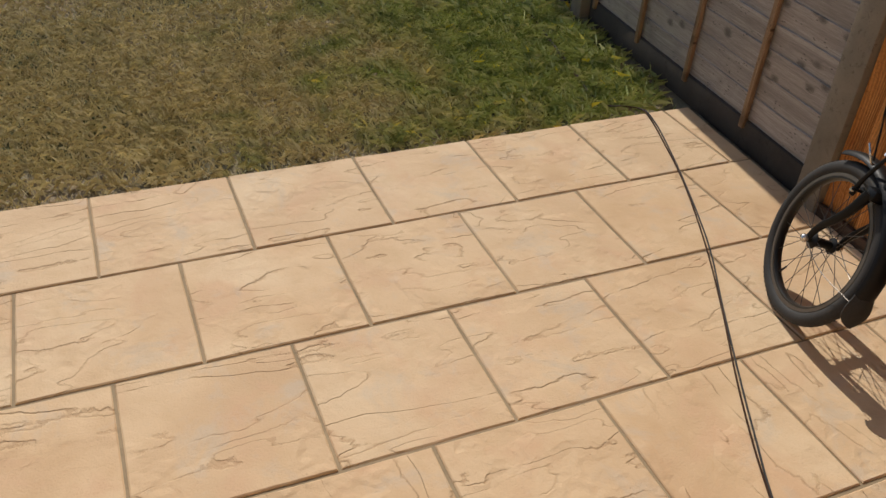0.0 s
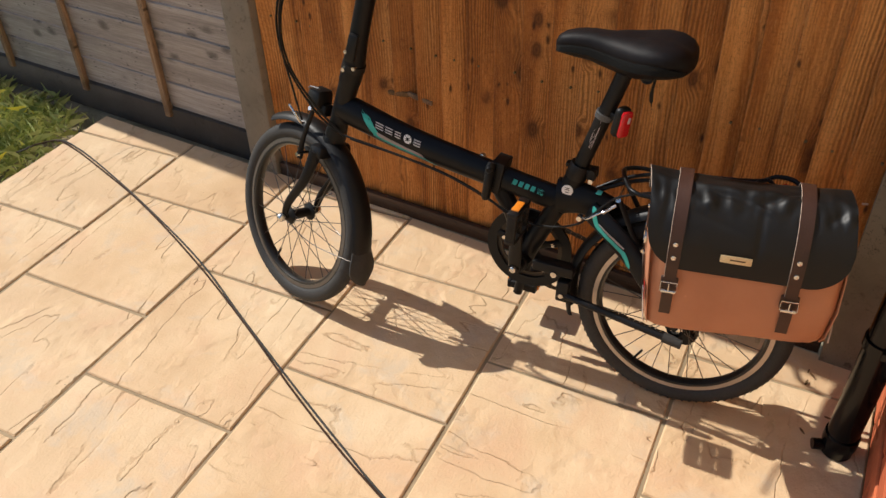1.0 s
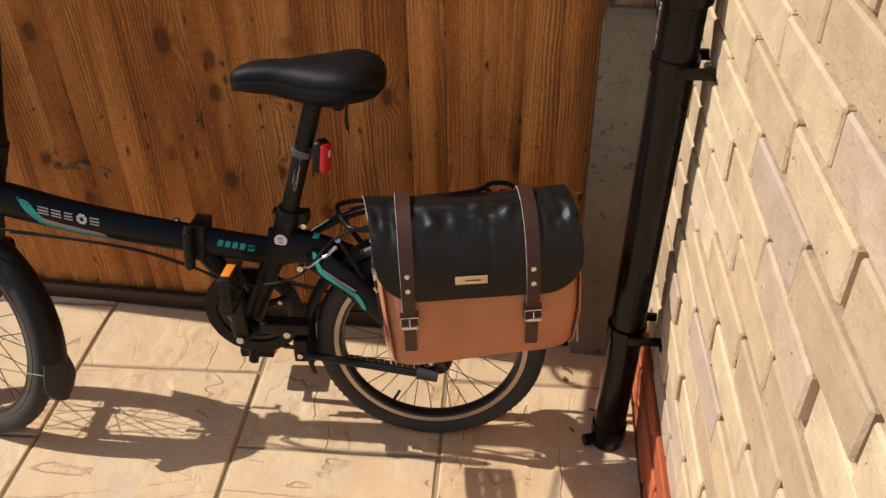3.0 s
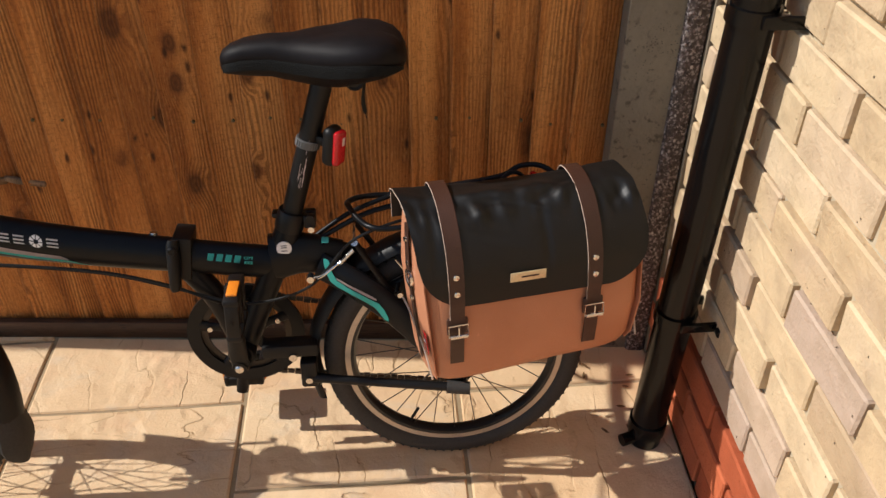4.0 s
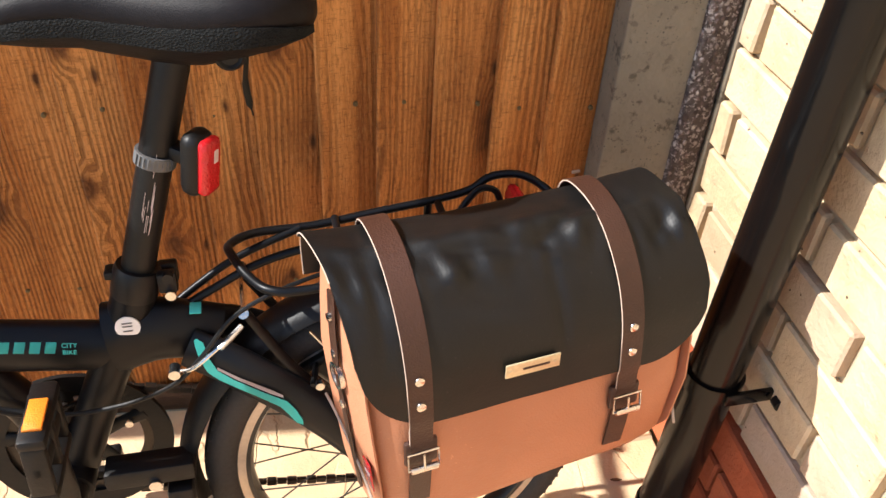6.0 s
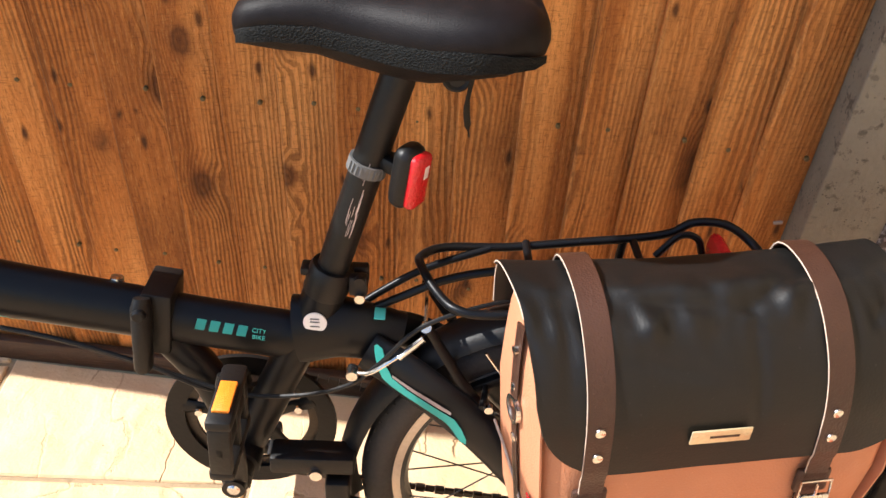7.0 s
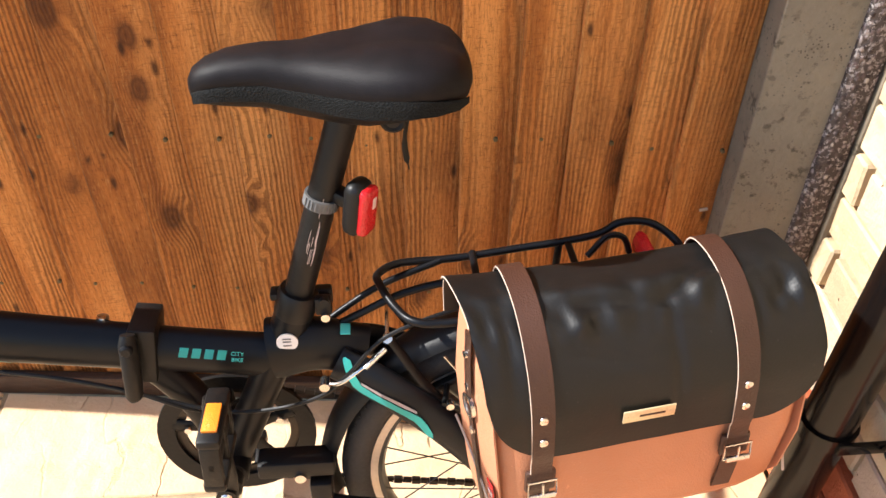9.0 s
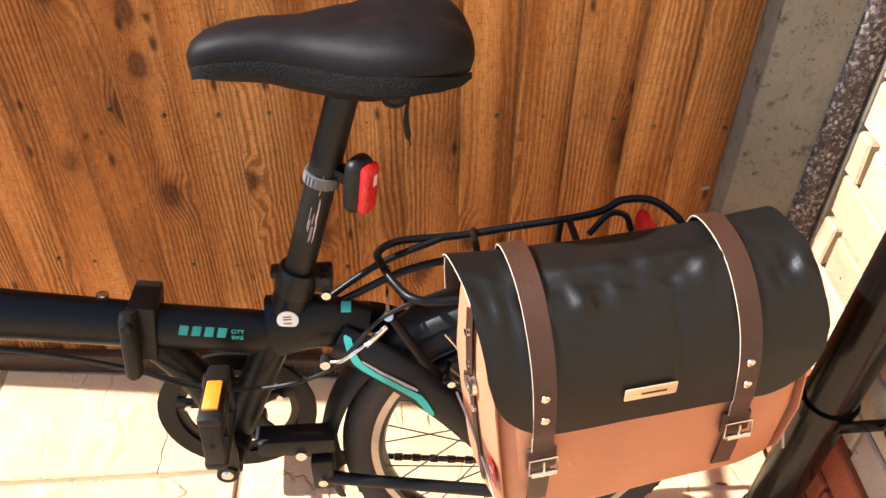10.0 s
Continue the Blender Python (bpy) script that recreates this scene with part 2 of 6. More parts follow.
def brick_material(name, tones, spots=0.6):
    m = Mat(name, 0.85, 0, 0.2)
    r = m.random()
    v = m.shifted(r, 71.0)
    c = m.ramp(r, tones)
    a = m.noise(14, 5, 0.6, 0.3, v)
    f = m.noise(190, 3, 0.6, 0, v)
    c = m.mix(m.ramp(a, [(0.4, 0.0), (0.75, 0.55)]), c, tuple(x * 0.72 for x in tones[0][1]))
    c = m.mix(m.ramp(m.noise(5, 3, 0.5, 0, v), [(0.5, 0), (0.7, 0.4)]), c, tuple(min(1, x * 1.15) for x in tones[-1][1]))
    pits = m.math("MULTIPLY", m.ramp(m.cells(60, v), [(0.05, 1), (0.12, 0)]), m.ramp(m.noise(30, 1, 0.5, 0, v), [(0.58, 0), (0.62, 1)]))
    c = m.mix(m.math("MULTIPLY", pits, spots), c, (0.07, 0.05, 0.035))
    m.col(c)
    m.bump(m.math("SUBTRACT", m.noise(20, 4, 0.55, 0.3, v), pits), 0.007)
    m.bump(f, 0.0013)
    return m.m


def concrete_material(name, base, speck=0.4, aggregate=False):
    m = Mat(name, 0.88, 0, 0.2)
    big = m.noise(5, 5, 0.6, 0.4)
    f = m.noise(140, 4, 0.7)
    c = m.ramp(big, [(0.3, tuple(x * 0.72 for x in base)), (0.7, tuple(min(1, x * 1.15) for x in base))])
    c = m.mix(m.math("MULTIPLY", f, 0.4), c, tuple(x * 0.6 for x in base))
    lich = m.math("MULTIPLY", m.ramp(m.noise(48, 4, 0.7), [(0.56, 0), (0.66, 1)]), m.ramp(m.noise(9, 2), [(0.42, 0), (0.6, 1)]))
    c = m.mix(m.math("MULTIPLY", lich, speck), c, tuple(x * 0.35 for x in base))
    h = m.noise(90, 5, 0.7)
    spots = m.math("MULTIPLY", m.ramp(m.cells(190), [(0.12, 1), (0.3, 0)]), m.ramp(m.noise(26, 3, 0.6), [(0.5, 0), (0.6, 1)]))
    c = m.mix(m.math("MULTIPLY", spots, speck), c, tuple(x * 0.3 for x in base))
    if aggregate:
        d = m.cells(150, m.scaled(m.co, (1, 1, 0.72), (0.3, 0.5, 0.2)))
        cc = m.cells(150, m.scaled(m.co, (1, 1, 0.72), (0.3, 0.5, 0.2)), "F1", "Color")
        edge = m.math("ADD", d, m.math("MULTIPLY", m.noise(420, 3, 0.7), 0.45))
        tone = m.ramp(m.axis(cc, 0), [(0.0, (0.05, 0.038, 0.036)), (0.4, (0.13, 0.095, 0.09)), (0.6, (0.17, 0.125, 0.118)), (0.75, (0.30, 0.25, 0.235)), (0.92, (0.50, 0.45, 0.42))], "CONSTANT")
        c = m.mix(m.ramp(edge, [(0.5, 1), (0.78, 0)]), (0.075, 0.058, 0.052), tone)
        c = m.mix(m.ramp(m.noise(135, 4, 0.75), [(0.53, 0.0), (0.6, 0.75)]), c, (0.40, 0.35, 0.33))
        c = m.mix(m.ramp(m.noise(16, 4, 0.6), [(0.50, 0.0), (0.70, 0.6)]), c, (0.06, 0.048, 0.042))
        m.bump(m.ramp(edge, [(0.3, 1), (0.8, 0)]), 0.0022)
    m.col(c)
    m.bump(h, 0.0011)
    return m.m


def leather_material(name, dark, lite, rough, relief=0.0003, spec=0.4, waves=0.0022):
    m = Mat(name, rough, 0, spec)
    n = m.noise(7, 4, 0.55, 0.3)
    f = m.cells(420)
    c = m.ramp(n, [(0.3, dark), (0.7, lite)])
    scuff = m.ramp(m.noise(240, 2), [(0.70, 0), (0.76, 0.25)])
    c = m.mix(scuff, c, tuple(min(1, x * 2.2 + 0.03) for x in lite))
    m.col(c)
    m.rough(m.math("ADD", m.math("MULTIPLY", n, 0.25), rough - 0.12))
    m.bump(f, relief)
    m.bump(m.noise(16, 4, 0.5, 0.5), waves)
    return m.m


def grass_material():
    m = Mat("grass_blades", 0.7, 0, 0.25)
    r = m.island()
    dry = m.ramp(r, [(0.0, (0.46, 0.34, 0.185)), (0.5, (0.72, 0.575, 0.345)), (1.0, (0.85, 0.74, 0.51))])
    green = m.ramp(r, [(0.0, (0.20, 0.255, 0.07)), (0.6, (0.42, 0.47, 0.155)), (0.93, (0.58, 0.58, 0.26)), (0.985, (0.60, 0.57, 0.24)), (0.99, (0.9, 0.75, 0.05))])
    patch = m.noise(2.3, 4, 0.6, 0.5)
    along = m.math("MULTIPLY", m.math("ADD", m.axis(m.co, 1), 0.95), 0.38)
    f = m.ramp(m.math("ADD", along, m.math("MULTIPLY", m.math("SUBTRACT", patch, 0.5), 1.5)), [(0.06, 0.25), (0.42, 0.9)])
    c = m.mix(f, dry, green)
    lush = m.ramp(m.noise(6.5, 4, 0.65, 0.6), [(0.52, 0.0), (0.66, 0.85)])
    m.col(m.mix(m.math("MULTIPLY", lush, f), c, m.ramp(r, [(0.0, (0.05, 0.085, 0.02)), (1.0, (0.17, 0.23, 0.06))])))
    return m.m


def soil_material():
    m = Mat("lawn_soil", 0.95, 0, 0.1)
    a = m.noise(3, 6, 0.6)
    f = m.noise(90, 4, 0.7)
    c = m.ramp(a, [(0.35, (0.36, 0.28, 0.18)), (0.65, (0.52, 0.42, 0.29))])
    c = m.mix(m.ramp(m.noise(1.4, 4), [(0.45, 0), (0.6, 0.8)]), c, (0.075, 0.10, 0.03))
    m.col(m.mix(m.math("MULTIPLY", f, 0.6), c, (0.06, 0.05, 0.03)))
    m.bump(f, 0.01)
    return m.m


M_SLAB = slab_material()
M_MORTAR = concrete_material("paving_joint_mortar", (0.36, 0.27, 0.165), 0.4)
M_WOOD = featheredge_material()
M_GREYWOOD = wood_material("weathered_lap_board", (0.29, 0.25, 0.22), (0.42, 0.37, 0.33), (0.53, 0.475, 0.43), True, False, 0.7)
M_BATTEN = wood_material("fence_batten", (0.22, 0.135, 0.075), (0.36, 0.225, 0.13), (0.46, 0.31, 0.19))
M_DARKWOOD = wood_material("damp_gravel_timber", (0.025, 0.012, 0.006), (0.052, 0.024, 0.011), (0.085, 0.040, 0.018), False, False, 0.8)
# post concrete takes light into its colour: darker shaded one, paler sunlit one
M_POST = concrete_material("weathered_concrete_post", (0.195, 0.157, 0.111), 0.95)
M_POST_PALE = concrete_material("dry_concrete_post", (0.25, 0.215, 0.168), 0.6)
M_AGG = concrete_material("exposed_aggregate", (0.17, 0.14, 0.13), 0.3, True)
# gravel board concrete darkened to hold the shade under the lap panels
M_GRAVELBOARD = concrete_material("damp_gravel_board", (0.075, 0.064, 0.054), 0.6)
M_BRICK = brick_material("cream_stock_brick", [(0.0, (0.41, 0.295, 0.185)), (0.3, (0.54, 0.395, 0.235)), (0.6, (0.62, 0.48, 0.305)), (0.8, (0.52, 0.385, 0.265)), (1.0, (0.42, 0.315, 0.245))])
M_RED = brick_material("red_plinth_brick", [(0.0, (0.36, 0.085, 0.035)), (1.0, (0.46, 0.12, 0.05))], 0.2)
M_WALLMORTAR = concrete_material("pale_brick_mortar", (0.50, 0.415, 0.29), 0.3)
M_PIPE = plain("black_gloss_plastic", (0.004, 0.0036, 0.0036), 0.2, 0, 0.0002, 40, 0.24)
M_FRAME = plain("satin_black_paint", (0.0045, 0.0047, 0.0058), 0.38, 0, 0.0, 80, 0.2)
M_BLACK = plain("matt_black_plastic", (0.006, 0.0055, 0.0055), 0.46, 0, 0.0004, 150, 0.26)
M_RUBBER = plain("tyre_rubber", (0.032, 0.030, 0.028), 0.72, 0, 0.0006, 200, 0.35, 0.3)
# brake track colour holds the light: sunlit tan rear, shaded grey front
M_RIM = plain("brushed_rim_wall", (0.46, 0.39, 0.32), 0.4, 0.6, 0.0002, 200)
M_RIMGREY = plain("worn_rim_wall", (0.12, 0.105, 0.09), 0.4, 0.5, 0.0002, 200)
M_RIMBLACK = plain("black_rim", (0.02, 0.02, 0.02), 0.35, 0.3)
M_STEEL = plain("bright_steel", (0.62, 0.6, 0.57), 0.25, 1.0, 0.0002, 200)
M_SPOKE = plain("steel_spoke", (0.10, 0.09, 0.08), 0.35, 0.9)
M_CHAIN = plain("oily_chain", (0.05, 0.042, 0.035), 0.45, 0.8, 0.0004, 300)
M_TEAL = plain("teal_decal", (0.085, 0.60, 0.54), 0.45, 0, 0, 120, 0.4, 0.06)
M_SILVERDECAL = plain("silver_decal", (0.55, 0.47, 0.47), 0.4, 0.1, 0, 120, 0.4, 0.08)
M_WHITE = plain("white_decal", (0.75, 0.74, 0.72), 0.5, 0, 0, 120, 0.4, 0.05)
M_RED_LENS = plain("red_lens", (0.46, 0.010, 0.014), 0.10, 0, 0.002, 260)
M_ORANGE = plain("amber_reflector", (0.75, 0.23, 0.02), 0.22, 0, 0.001, 600)
M_GREYSTRAP = plain("grey_rubber_strap", (0.10, 0.10, 0.10), 0.6, 0, 0.0004, 200)
M_TAN = leather_material("tan_leatherette", (0.37, 0.145, 0.07), (0.45, 0.19, 0.098), 0.5)
M_TANSIDE = leather_material("pale_tan_gusset", (0.40, 0.165, 0.085), (0.47, 0.205, 0.112), 0.55)
M_FLAP = leather_material("black_waxed_flap", (0.0022, 0.002, 0.0019), (0.0048, 0.0042, 0.0038), 0.5, 0.0001, 0.34, 0.0011)
M_STRAP = leather_material("brown_leather_strap", (0.030, 0.012, 0.0075), (0.052, 0.021, 0.0125), 0.44)
M_EDGE = plain("raw_leather_edge", (0.46, 0.35, 0.27), 0.85)
M_BRASS = plain("pale_brass_plate", (0.60, 0.50, 0.32), 0.38, 0.5, 0.0002, 300)
M_SADDLE = Mat("saddle_lycra", 0.55, 0, 0.14)
M_SADDLE.col(M_SADDLE.ramp(M_SADDLE.noise(60, 4), [(0.3, (0.0045, 0.0036, 0.0042)), (0.7, (0.008, 0.0062, 0.0072))]))
M_SADDLE.bump(M_SADDLE.noise(700, 2), 0.0003)
M_SADDLE = M_SADDLE.m
M_MESH = Mat("saddle_mesh_side", 0.75, 0, 0.12)
M_MESH.col(M_MESH.ramp(M_MESH.cells(430, M_MESH.scaled(M_MESH.co, (1, 1, 1.5), (0, 0.6, 0))), [(0.2, (0.0012, 0.0014, 0.0014)), (0.5, (0.0075, 0.008, 0.008))]))
M_MESH.bump(M_MESH.cells(430, M_MESH.scaled(M_MESH.co, (1, 1, 1.5), (0, 0.6, 0))), 0.0008)
M_MESH = M_MESH.m
M_NAIL = plain("dull_galvanised_nail", (0.16, 0.12, 0.055), 0.5, 0.6, 0.0002, 400)
M_GRASS = grass_material()
M_SOIL = soil_material()
M_CABLE = plain("brown_cable_sheath", (0.05, 0.025, 0.014), 0.8, 0, 0.0005, 150, 0.15, 0.4)
M_LEAF = plain("dry_leaf", (0.16, 0.09, 0.04), 0.85, 0, 0.001, 90, 0.2, 0.5)


# ---- mesh helpers ----
SINGLY = {"bolt", "rivet", "mark", "rail", "scratch"}


def loose_piece(bm):
    """Takes all but the first connected piece out of a bmesh, or gives None where there is but one."""
    bm.verts.ensure_lookup_table()
    seen, todo = {bm.verts[0]}, [bm.verts[0]]
    while todo:
        for e in todo.pop().link_edges:
            for w in e.verts:
                if w not in seen:
                    seen.add(w)
                    todo.append(w)
    if len(seen) == len(bm.verts):
        return None
    rest = bm.copy()
    rest.verts.ensure_lookup_table()
    first = {v.index for v in seen}
    bm.verts.index_update()
    first = [v.index for v in bm.verts if v in seen]
    bmesh.ops.delete(rest, geom=[rest.verts[i] for i in first], context="VERTS")
    bmesh.ops.delete(bm, geom=[v for v in bm.verts if v not in seen], context="VERTS")
    return rest


def part(name, bm, material, parent=None, label="", smooth=40):
    """Links a bmesh as one mesh object, under a thing or part where one is given."""
    bmesh.ops.recalc_face_normals(bm, faces=bm.faces)
    if name in SINGLY:
        piece = loose_piece(bm)
        if piece is not None:
            part(name, piece, material, parent, label, smooth)
    me = bpy.data.meshes.new(name)
    bm.to_mesh(me)
    bm.free()
    me.materials.append(material)
    if smooth:
        me.shade_smooth()
        me.set_sharp_from_angle(angle=radians(smooth))
    ob = new(name, me)
    ob.parent = parent
    return tagged(ob, label)


def thing(name, m, label, category, group="", kind=""):
    ob = new(name)
    ob.empty_display_size = 0.05
    ob.matrix_world = m
    return tagged(ob, label, category, group, kind)


def box(bm, sx, sy, sz, at=(0, 0, 0), bevel=0.0, m=None, seg=2):
    """A box centred at a place, with rounded edges."""
    g = bmesh.ops.create_cube(bm, size=1)["verts"]
    bmesh.ops.scale(bm, vec=(sx, sy, sz), verts=g)
    if bevel:
        es = list({e for v in g for e in v.link_edges})
        r = bmesh.ops.bevel(bm, geom=es, offset=bevel, segments=seg, profile=0.5, affect="EDGES")
        g = list({v for f in r["faces"] for v in f.verts} | {v for v in g if v.is_valid})
    t = Matrix.Translation(at)
    bmesh.ops.transform(bm, matrix=(t @ m) if m else t, verts=g)
    return g


def sweep(bm, pts, r, seg=10, closed=False, flat=1.0, side=None, caps=True):
    """A tube along points. r: a radius, or one for each point; flat: height against width; side: the width's direction."""
    pts = [Vector(p) for p in pts]
    n = len(pts)
    rs = r if isinstance(r, (list, tuple)) else [r] * n
    rings, up = [], None
    for i, p in enumerate(pts):
        a = pts[(i - 1) % n] if closed or i else p
        b = pts[(i + 1) % n] if closed or i < n - 1 else p
        t = (b - a).normalized()
        if side is not None:
            x = Vector(side)
            x = (x - t * x.dot(t)).normalized()
        elif up is None:
            x = t.orthogonal().normalized()
        else:
            x = (up - t * up.dot(t)).normalized()
        up = x
        y = t.cross(x)
        rings.append([bm.verts.new(p + rs[i] * (x * math.cos(k) + y * flat * math.sin(k))) for k in (2 * math.pi * j / seg for j in range(seg))])
    for i in range(n if closed else n - 1):
        a, b = rings[i], rings[(i + 1) % n]
        for j in range(seg):
            bm.faces.new((a[j], a[(j + 1) % seg], b[(j + 1) % seg], b[j]))
    if caps and not closed:
        bm.faces.new(rings[0])
        bm.faces.new(rings[-1][::-1])


def spline(pts, steps=8):
    """A smooth line through points."""
    p = [Vector(q) for q in pts]
    p = [p[0] * 2 - p[1]] + p + [p[-1] * 2 - p[-2]]
    out = []
    for i in range(1, len(p) - 2):
        for k in range(steps):
            t = k / steps
            out.append(0.5 * (2 * p[i] + (p[i + 1] - p[i - 1]) * t + (2 * p[i - 1] - 5 * p[i] + 4 * p[i + 1] - p[i + 2]) * t * t
                              + (3 * p[i] - p[i - 1] - 3 * p[i + 1] + p[i + 2]) * t ** 3))
    return out + [p[-2]]


def lathe(bm, profile, seg=48, closed=False, at=(0, 0, 0), start=0.0, sweep_deg=360.0, m=None):
    """Turns a profile of (radius, sideways) round the y axis. Angles run from +x up to +z."""
    full = abs(sweep_deg - 360) < 1e-6
    n = seg if full else seg + 1
    rings = []
    for i in range(n):
        a = radians(start + sweep_deg * i / seg)
        vs = [Vector((at[0] + r * math.cos(a), at[1] + y, at[2] + r * math.sin(a))) for r, y in profile]
        rings.append([bm.verts.new(m @ v if m else v) for v in vs])
    k = len(profile)
    for i in range(seg):
        a, b = rings[i], rings[(i + 1) % n]
        for j in range(k if closed else k - 1):
            bm.faces.new((a[j], a[(j + 1) % k], b[(j + 1) % k], b[j]))
    if not full and closed:
        bm.faces.new(rings[0])
        bm.faces.new(rings[-1][::-1])


def rod(bm, a, b, r, seg=12, r2=None):
    sweep(bm, [a, b], [r, r if r2 is None else r2], seg)


def loft(bm, rings, caps=True):
    vs = [[bm.verts.new(p) for p in ring] for ring in rings]
    n = len(vs[0])
    for a, b in zip(vs, vs[1:]):
        for j in range(n):
            bm.faces.new((a[j], a[(j + 1) % n], b[(j + 1) % n], b[j]))
    if caps:
        bm.faces.new(vs[0][::-1])
        bm.faces.new(vs[-1])


def sheet(bm, grid, thick, along):
    """A sheet of even thickness from a grid of points; along: a function from a point's index to its outward normal."""
    rows, cols = len(grid), len(grid[0])
    top = [[bm.verts.new(Vector(grid[i][j])) for j in range(cols)] for i in range(rows)]
    low = [[bm.verts.new(Vector(grid[i][j]) - thick * along(i, j)) for j in range(cols)] for i in range(rows)]
    for i in range(rows - 1):
        for j in range(cols - 1):
            bm.faces.new((top[i][j], top[i][j + 1], top[i + 1][j + 1], top[i + 1][j]))
            bm.faces.new((low[i][j], low[i + 1][j], low[i + 1][j + 1], low[i][j + 1]))
    for i in range(rows - 1):
        for j, s in ((0, 1), (cols - 1, -1)):
            bm.faces.new((top[i][j], top[i + 1][j], low[i + 1][j], low[i][j]))
    for j in range(cols - 1):
        for i in (0, rows - 1):
            bm.faces.new((top[i][j], top[i][j + 1], low[i][j + 1], low[i][j]))


def prism(bm, poly, z0, z1, bevel=0.0):
    """An upright block over a convex outline, its upper edges chamfered."""
    c = sum((Vector(p) for p in poly), Vector((0, 0))) / len(poly)
    ins = []
    for p in poly:
        d = Vector(p) - c
        ins.append(Vector(p) - d.normalized() * bevel * 1.4)
    lo = [bm.verts.new((p[0], p[1], z0)) for p in poly]
    mi = [bm.verts.new((p[0], p[1], z1 - bevel)) for p in poly]
    hi = [bm.verts.new((p[0], p[1], z1)) for p in ins]
    n = len(poly)
    for a, b in ((lo, mi), (mi, hi)):
        for j in range(n):
            bm.faces.new((a[j], a[(j + 1) % n], b[(j + 1) % n], b[j]))
    bm.faces.new(hi)
    bm.faces.new(lo[::-1])


# ---- the plan: paving lies square to the world, fence and house are turned a little ----
C = 0.46                       # paving pitch
TURN = -4.86
HOUSE = pose(0, 0, 0, 0, 0, TURN)
FENCE_Y = 0.732                # fence face, in the house's frame
HR = radians(TURN)


def to_house(x, y):
    return (x * math.cos(HR) + y * math.sin(HR), -x * math.sin(HR) + y * math.cos(HR))


# ---- ground ----
def clip(poly, px, py, nx, ny):
    """The part of an outline on the inner side of a line."""
    out = []
    for i, a in enumerate(poly):
        b = poly[(i + 1) % len(poly)]
        da = (a[0] - px) * nx + (a[1] - py) * ny
        db = (b[0] - px) * nx + (b[1] - py) * ny
        if da <= 0:
            out.append(a)
        if (da < 0 < db) or (db < 0 < da):
            k = da / (da - db)
            out.append((a[0] + (b[0] - a[0]) * k, a[1] + (b[1] - a[1]) * k))
    return out


fn = (math.sin(-HR), math.cos(-HR))
WALL = pose(1.357, 0.2, 0, 0, 0, -1.7)   # the brick face: its foot and turn
wall_n = (math.cos(radians(-1.7)), math.sin(radians(-1.7)))
fence_line = (*(HOUSE @ Vector((0, FENCE_Y - 0.034, 0))).to_2d(), *fn)
wall_line = (1.354, 0.2, *wall_n)

bm = bmesh.new()
bmesh.ops.create_grid(bm, x_segments=40, y_segments=40, size=60)
for v in bm.verts:
    v.co.z = -0.05
ground = tagged(part("ground", bm, M_SOIL), "dry worn lawn soil under the grass", "ground", kind="structure")

bed = clip(clip([(-1.375, -5.0), (1.6, -5.0), (1.6, 1.0), (-1.375, 1.0)], *fence_line), *wall_line)
bm = bmesh.new()
prism(bm, bed, -0.06, -0.005, 0.0)
patio_bed = tagged(part("patio", bm, M_MORTAR), "grey-brown mortar bed with buff riven paving slabs", "patio", kind="structure")

# ---- fence: new featheredge panel, weathered panel, concrete posts ----


def featheredge_board(width, height, lean):
    """An upright board, thin at its one edge and thick at the other."""
    b = bmesh.new()
    x0, x1 = -width / 2, width / 2 + 0.012
    prof = [(x1, 0.004), (x0 + 0.003, -0.016), (x0, -0.013), (x0, 0.006), (x1, 0.009)]
    for k in range(5):
        z = height * k / 4
        off = lean * math.sin(k * 1.3)
        ring = [b.verts.new((x + off, y, z)) for x, y in prof]
        if k:
            for j in range(5):
                b.faces.new((prev[j], prev[(j + 1) % 5], ring[(j + 1) % 5], ring[j]))
        else:
            b.faces.new(ring[::-1])
        prev = ring
    b.faces.new(prev)
    return b


fence_new = thing("fence_panel", HOUSE @ pose(0, FENCE_Y, 0), "orange-brown treated featheredge fence panel between concrete posts", "fence", kind="structure")
bm = bmesh.new()
for z in (0.35, 1.0, 1.65):
    box(bm, 1.86, 0.04, 0.08, (0.35, 0.05, z), 0.003)
part("rail", bm, M_WOOD, fence_new)
rng = random.Random(4)
x, board_mesh = -0.583, []
for k in range(4):
    b = featheredge_board(0.080, 1.75, 0.0012 * (k - 1.5))
    bmesh.ops.recalc_face_normals(b, faces=b.faces)
    me = bpy.data.meshes.new("board")
    b.to_mesh(me)
    b.free()
    me.materials.append(M_WOOD)
    board_mesh.append(me)
while x < 1.15:
    ob = new("board", board_mesh[rng.randrange(4)])
    ob.parent = fence_new
    ob.matrix_basis = pose(x + 0.040 + rng.uniform(-0.002, 0.002), rng.uniform(-0.0012, 0.0012), 0.012 + rng.uniform(-0.004, 0.004), 0, rng.uniform(-0.15, 0.15), 0)
    x += 0.080
nail = bmesh.new()
lathe(nail, [(0.0, -0.0022), (0.0022, -0.002), (0.0033, -0.0008), (0.0033, 0.004)], 10)
nail_mesh = bpy.data.meshes.new("nail")
nail.to_mesh(nail_mesh)
nail.free()
nail_mesh.materials.append(M_NAIL)
for k in range(22):
    for z in (0.262, 0.56, 1.02):
        ob = new("nail", nail_mesh)
        ob.parent = fence_new
        ob.matrix_basis = pose(-0.583 + 0.080 * (k + 0.5) + rng.uniform(-0.016, 0.022), -0.0085, z + rng.uniform(-0.008, 0.008))
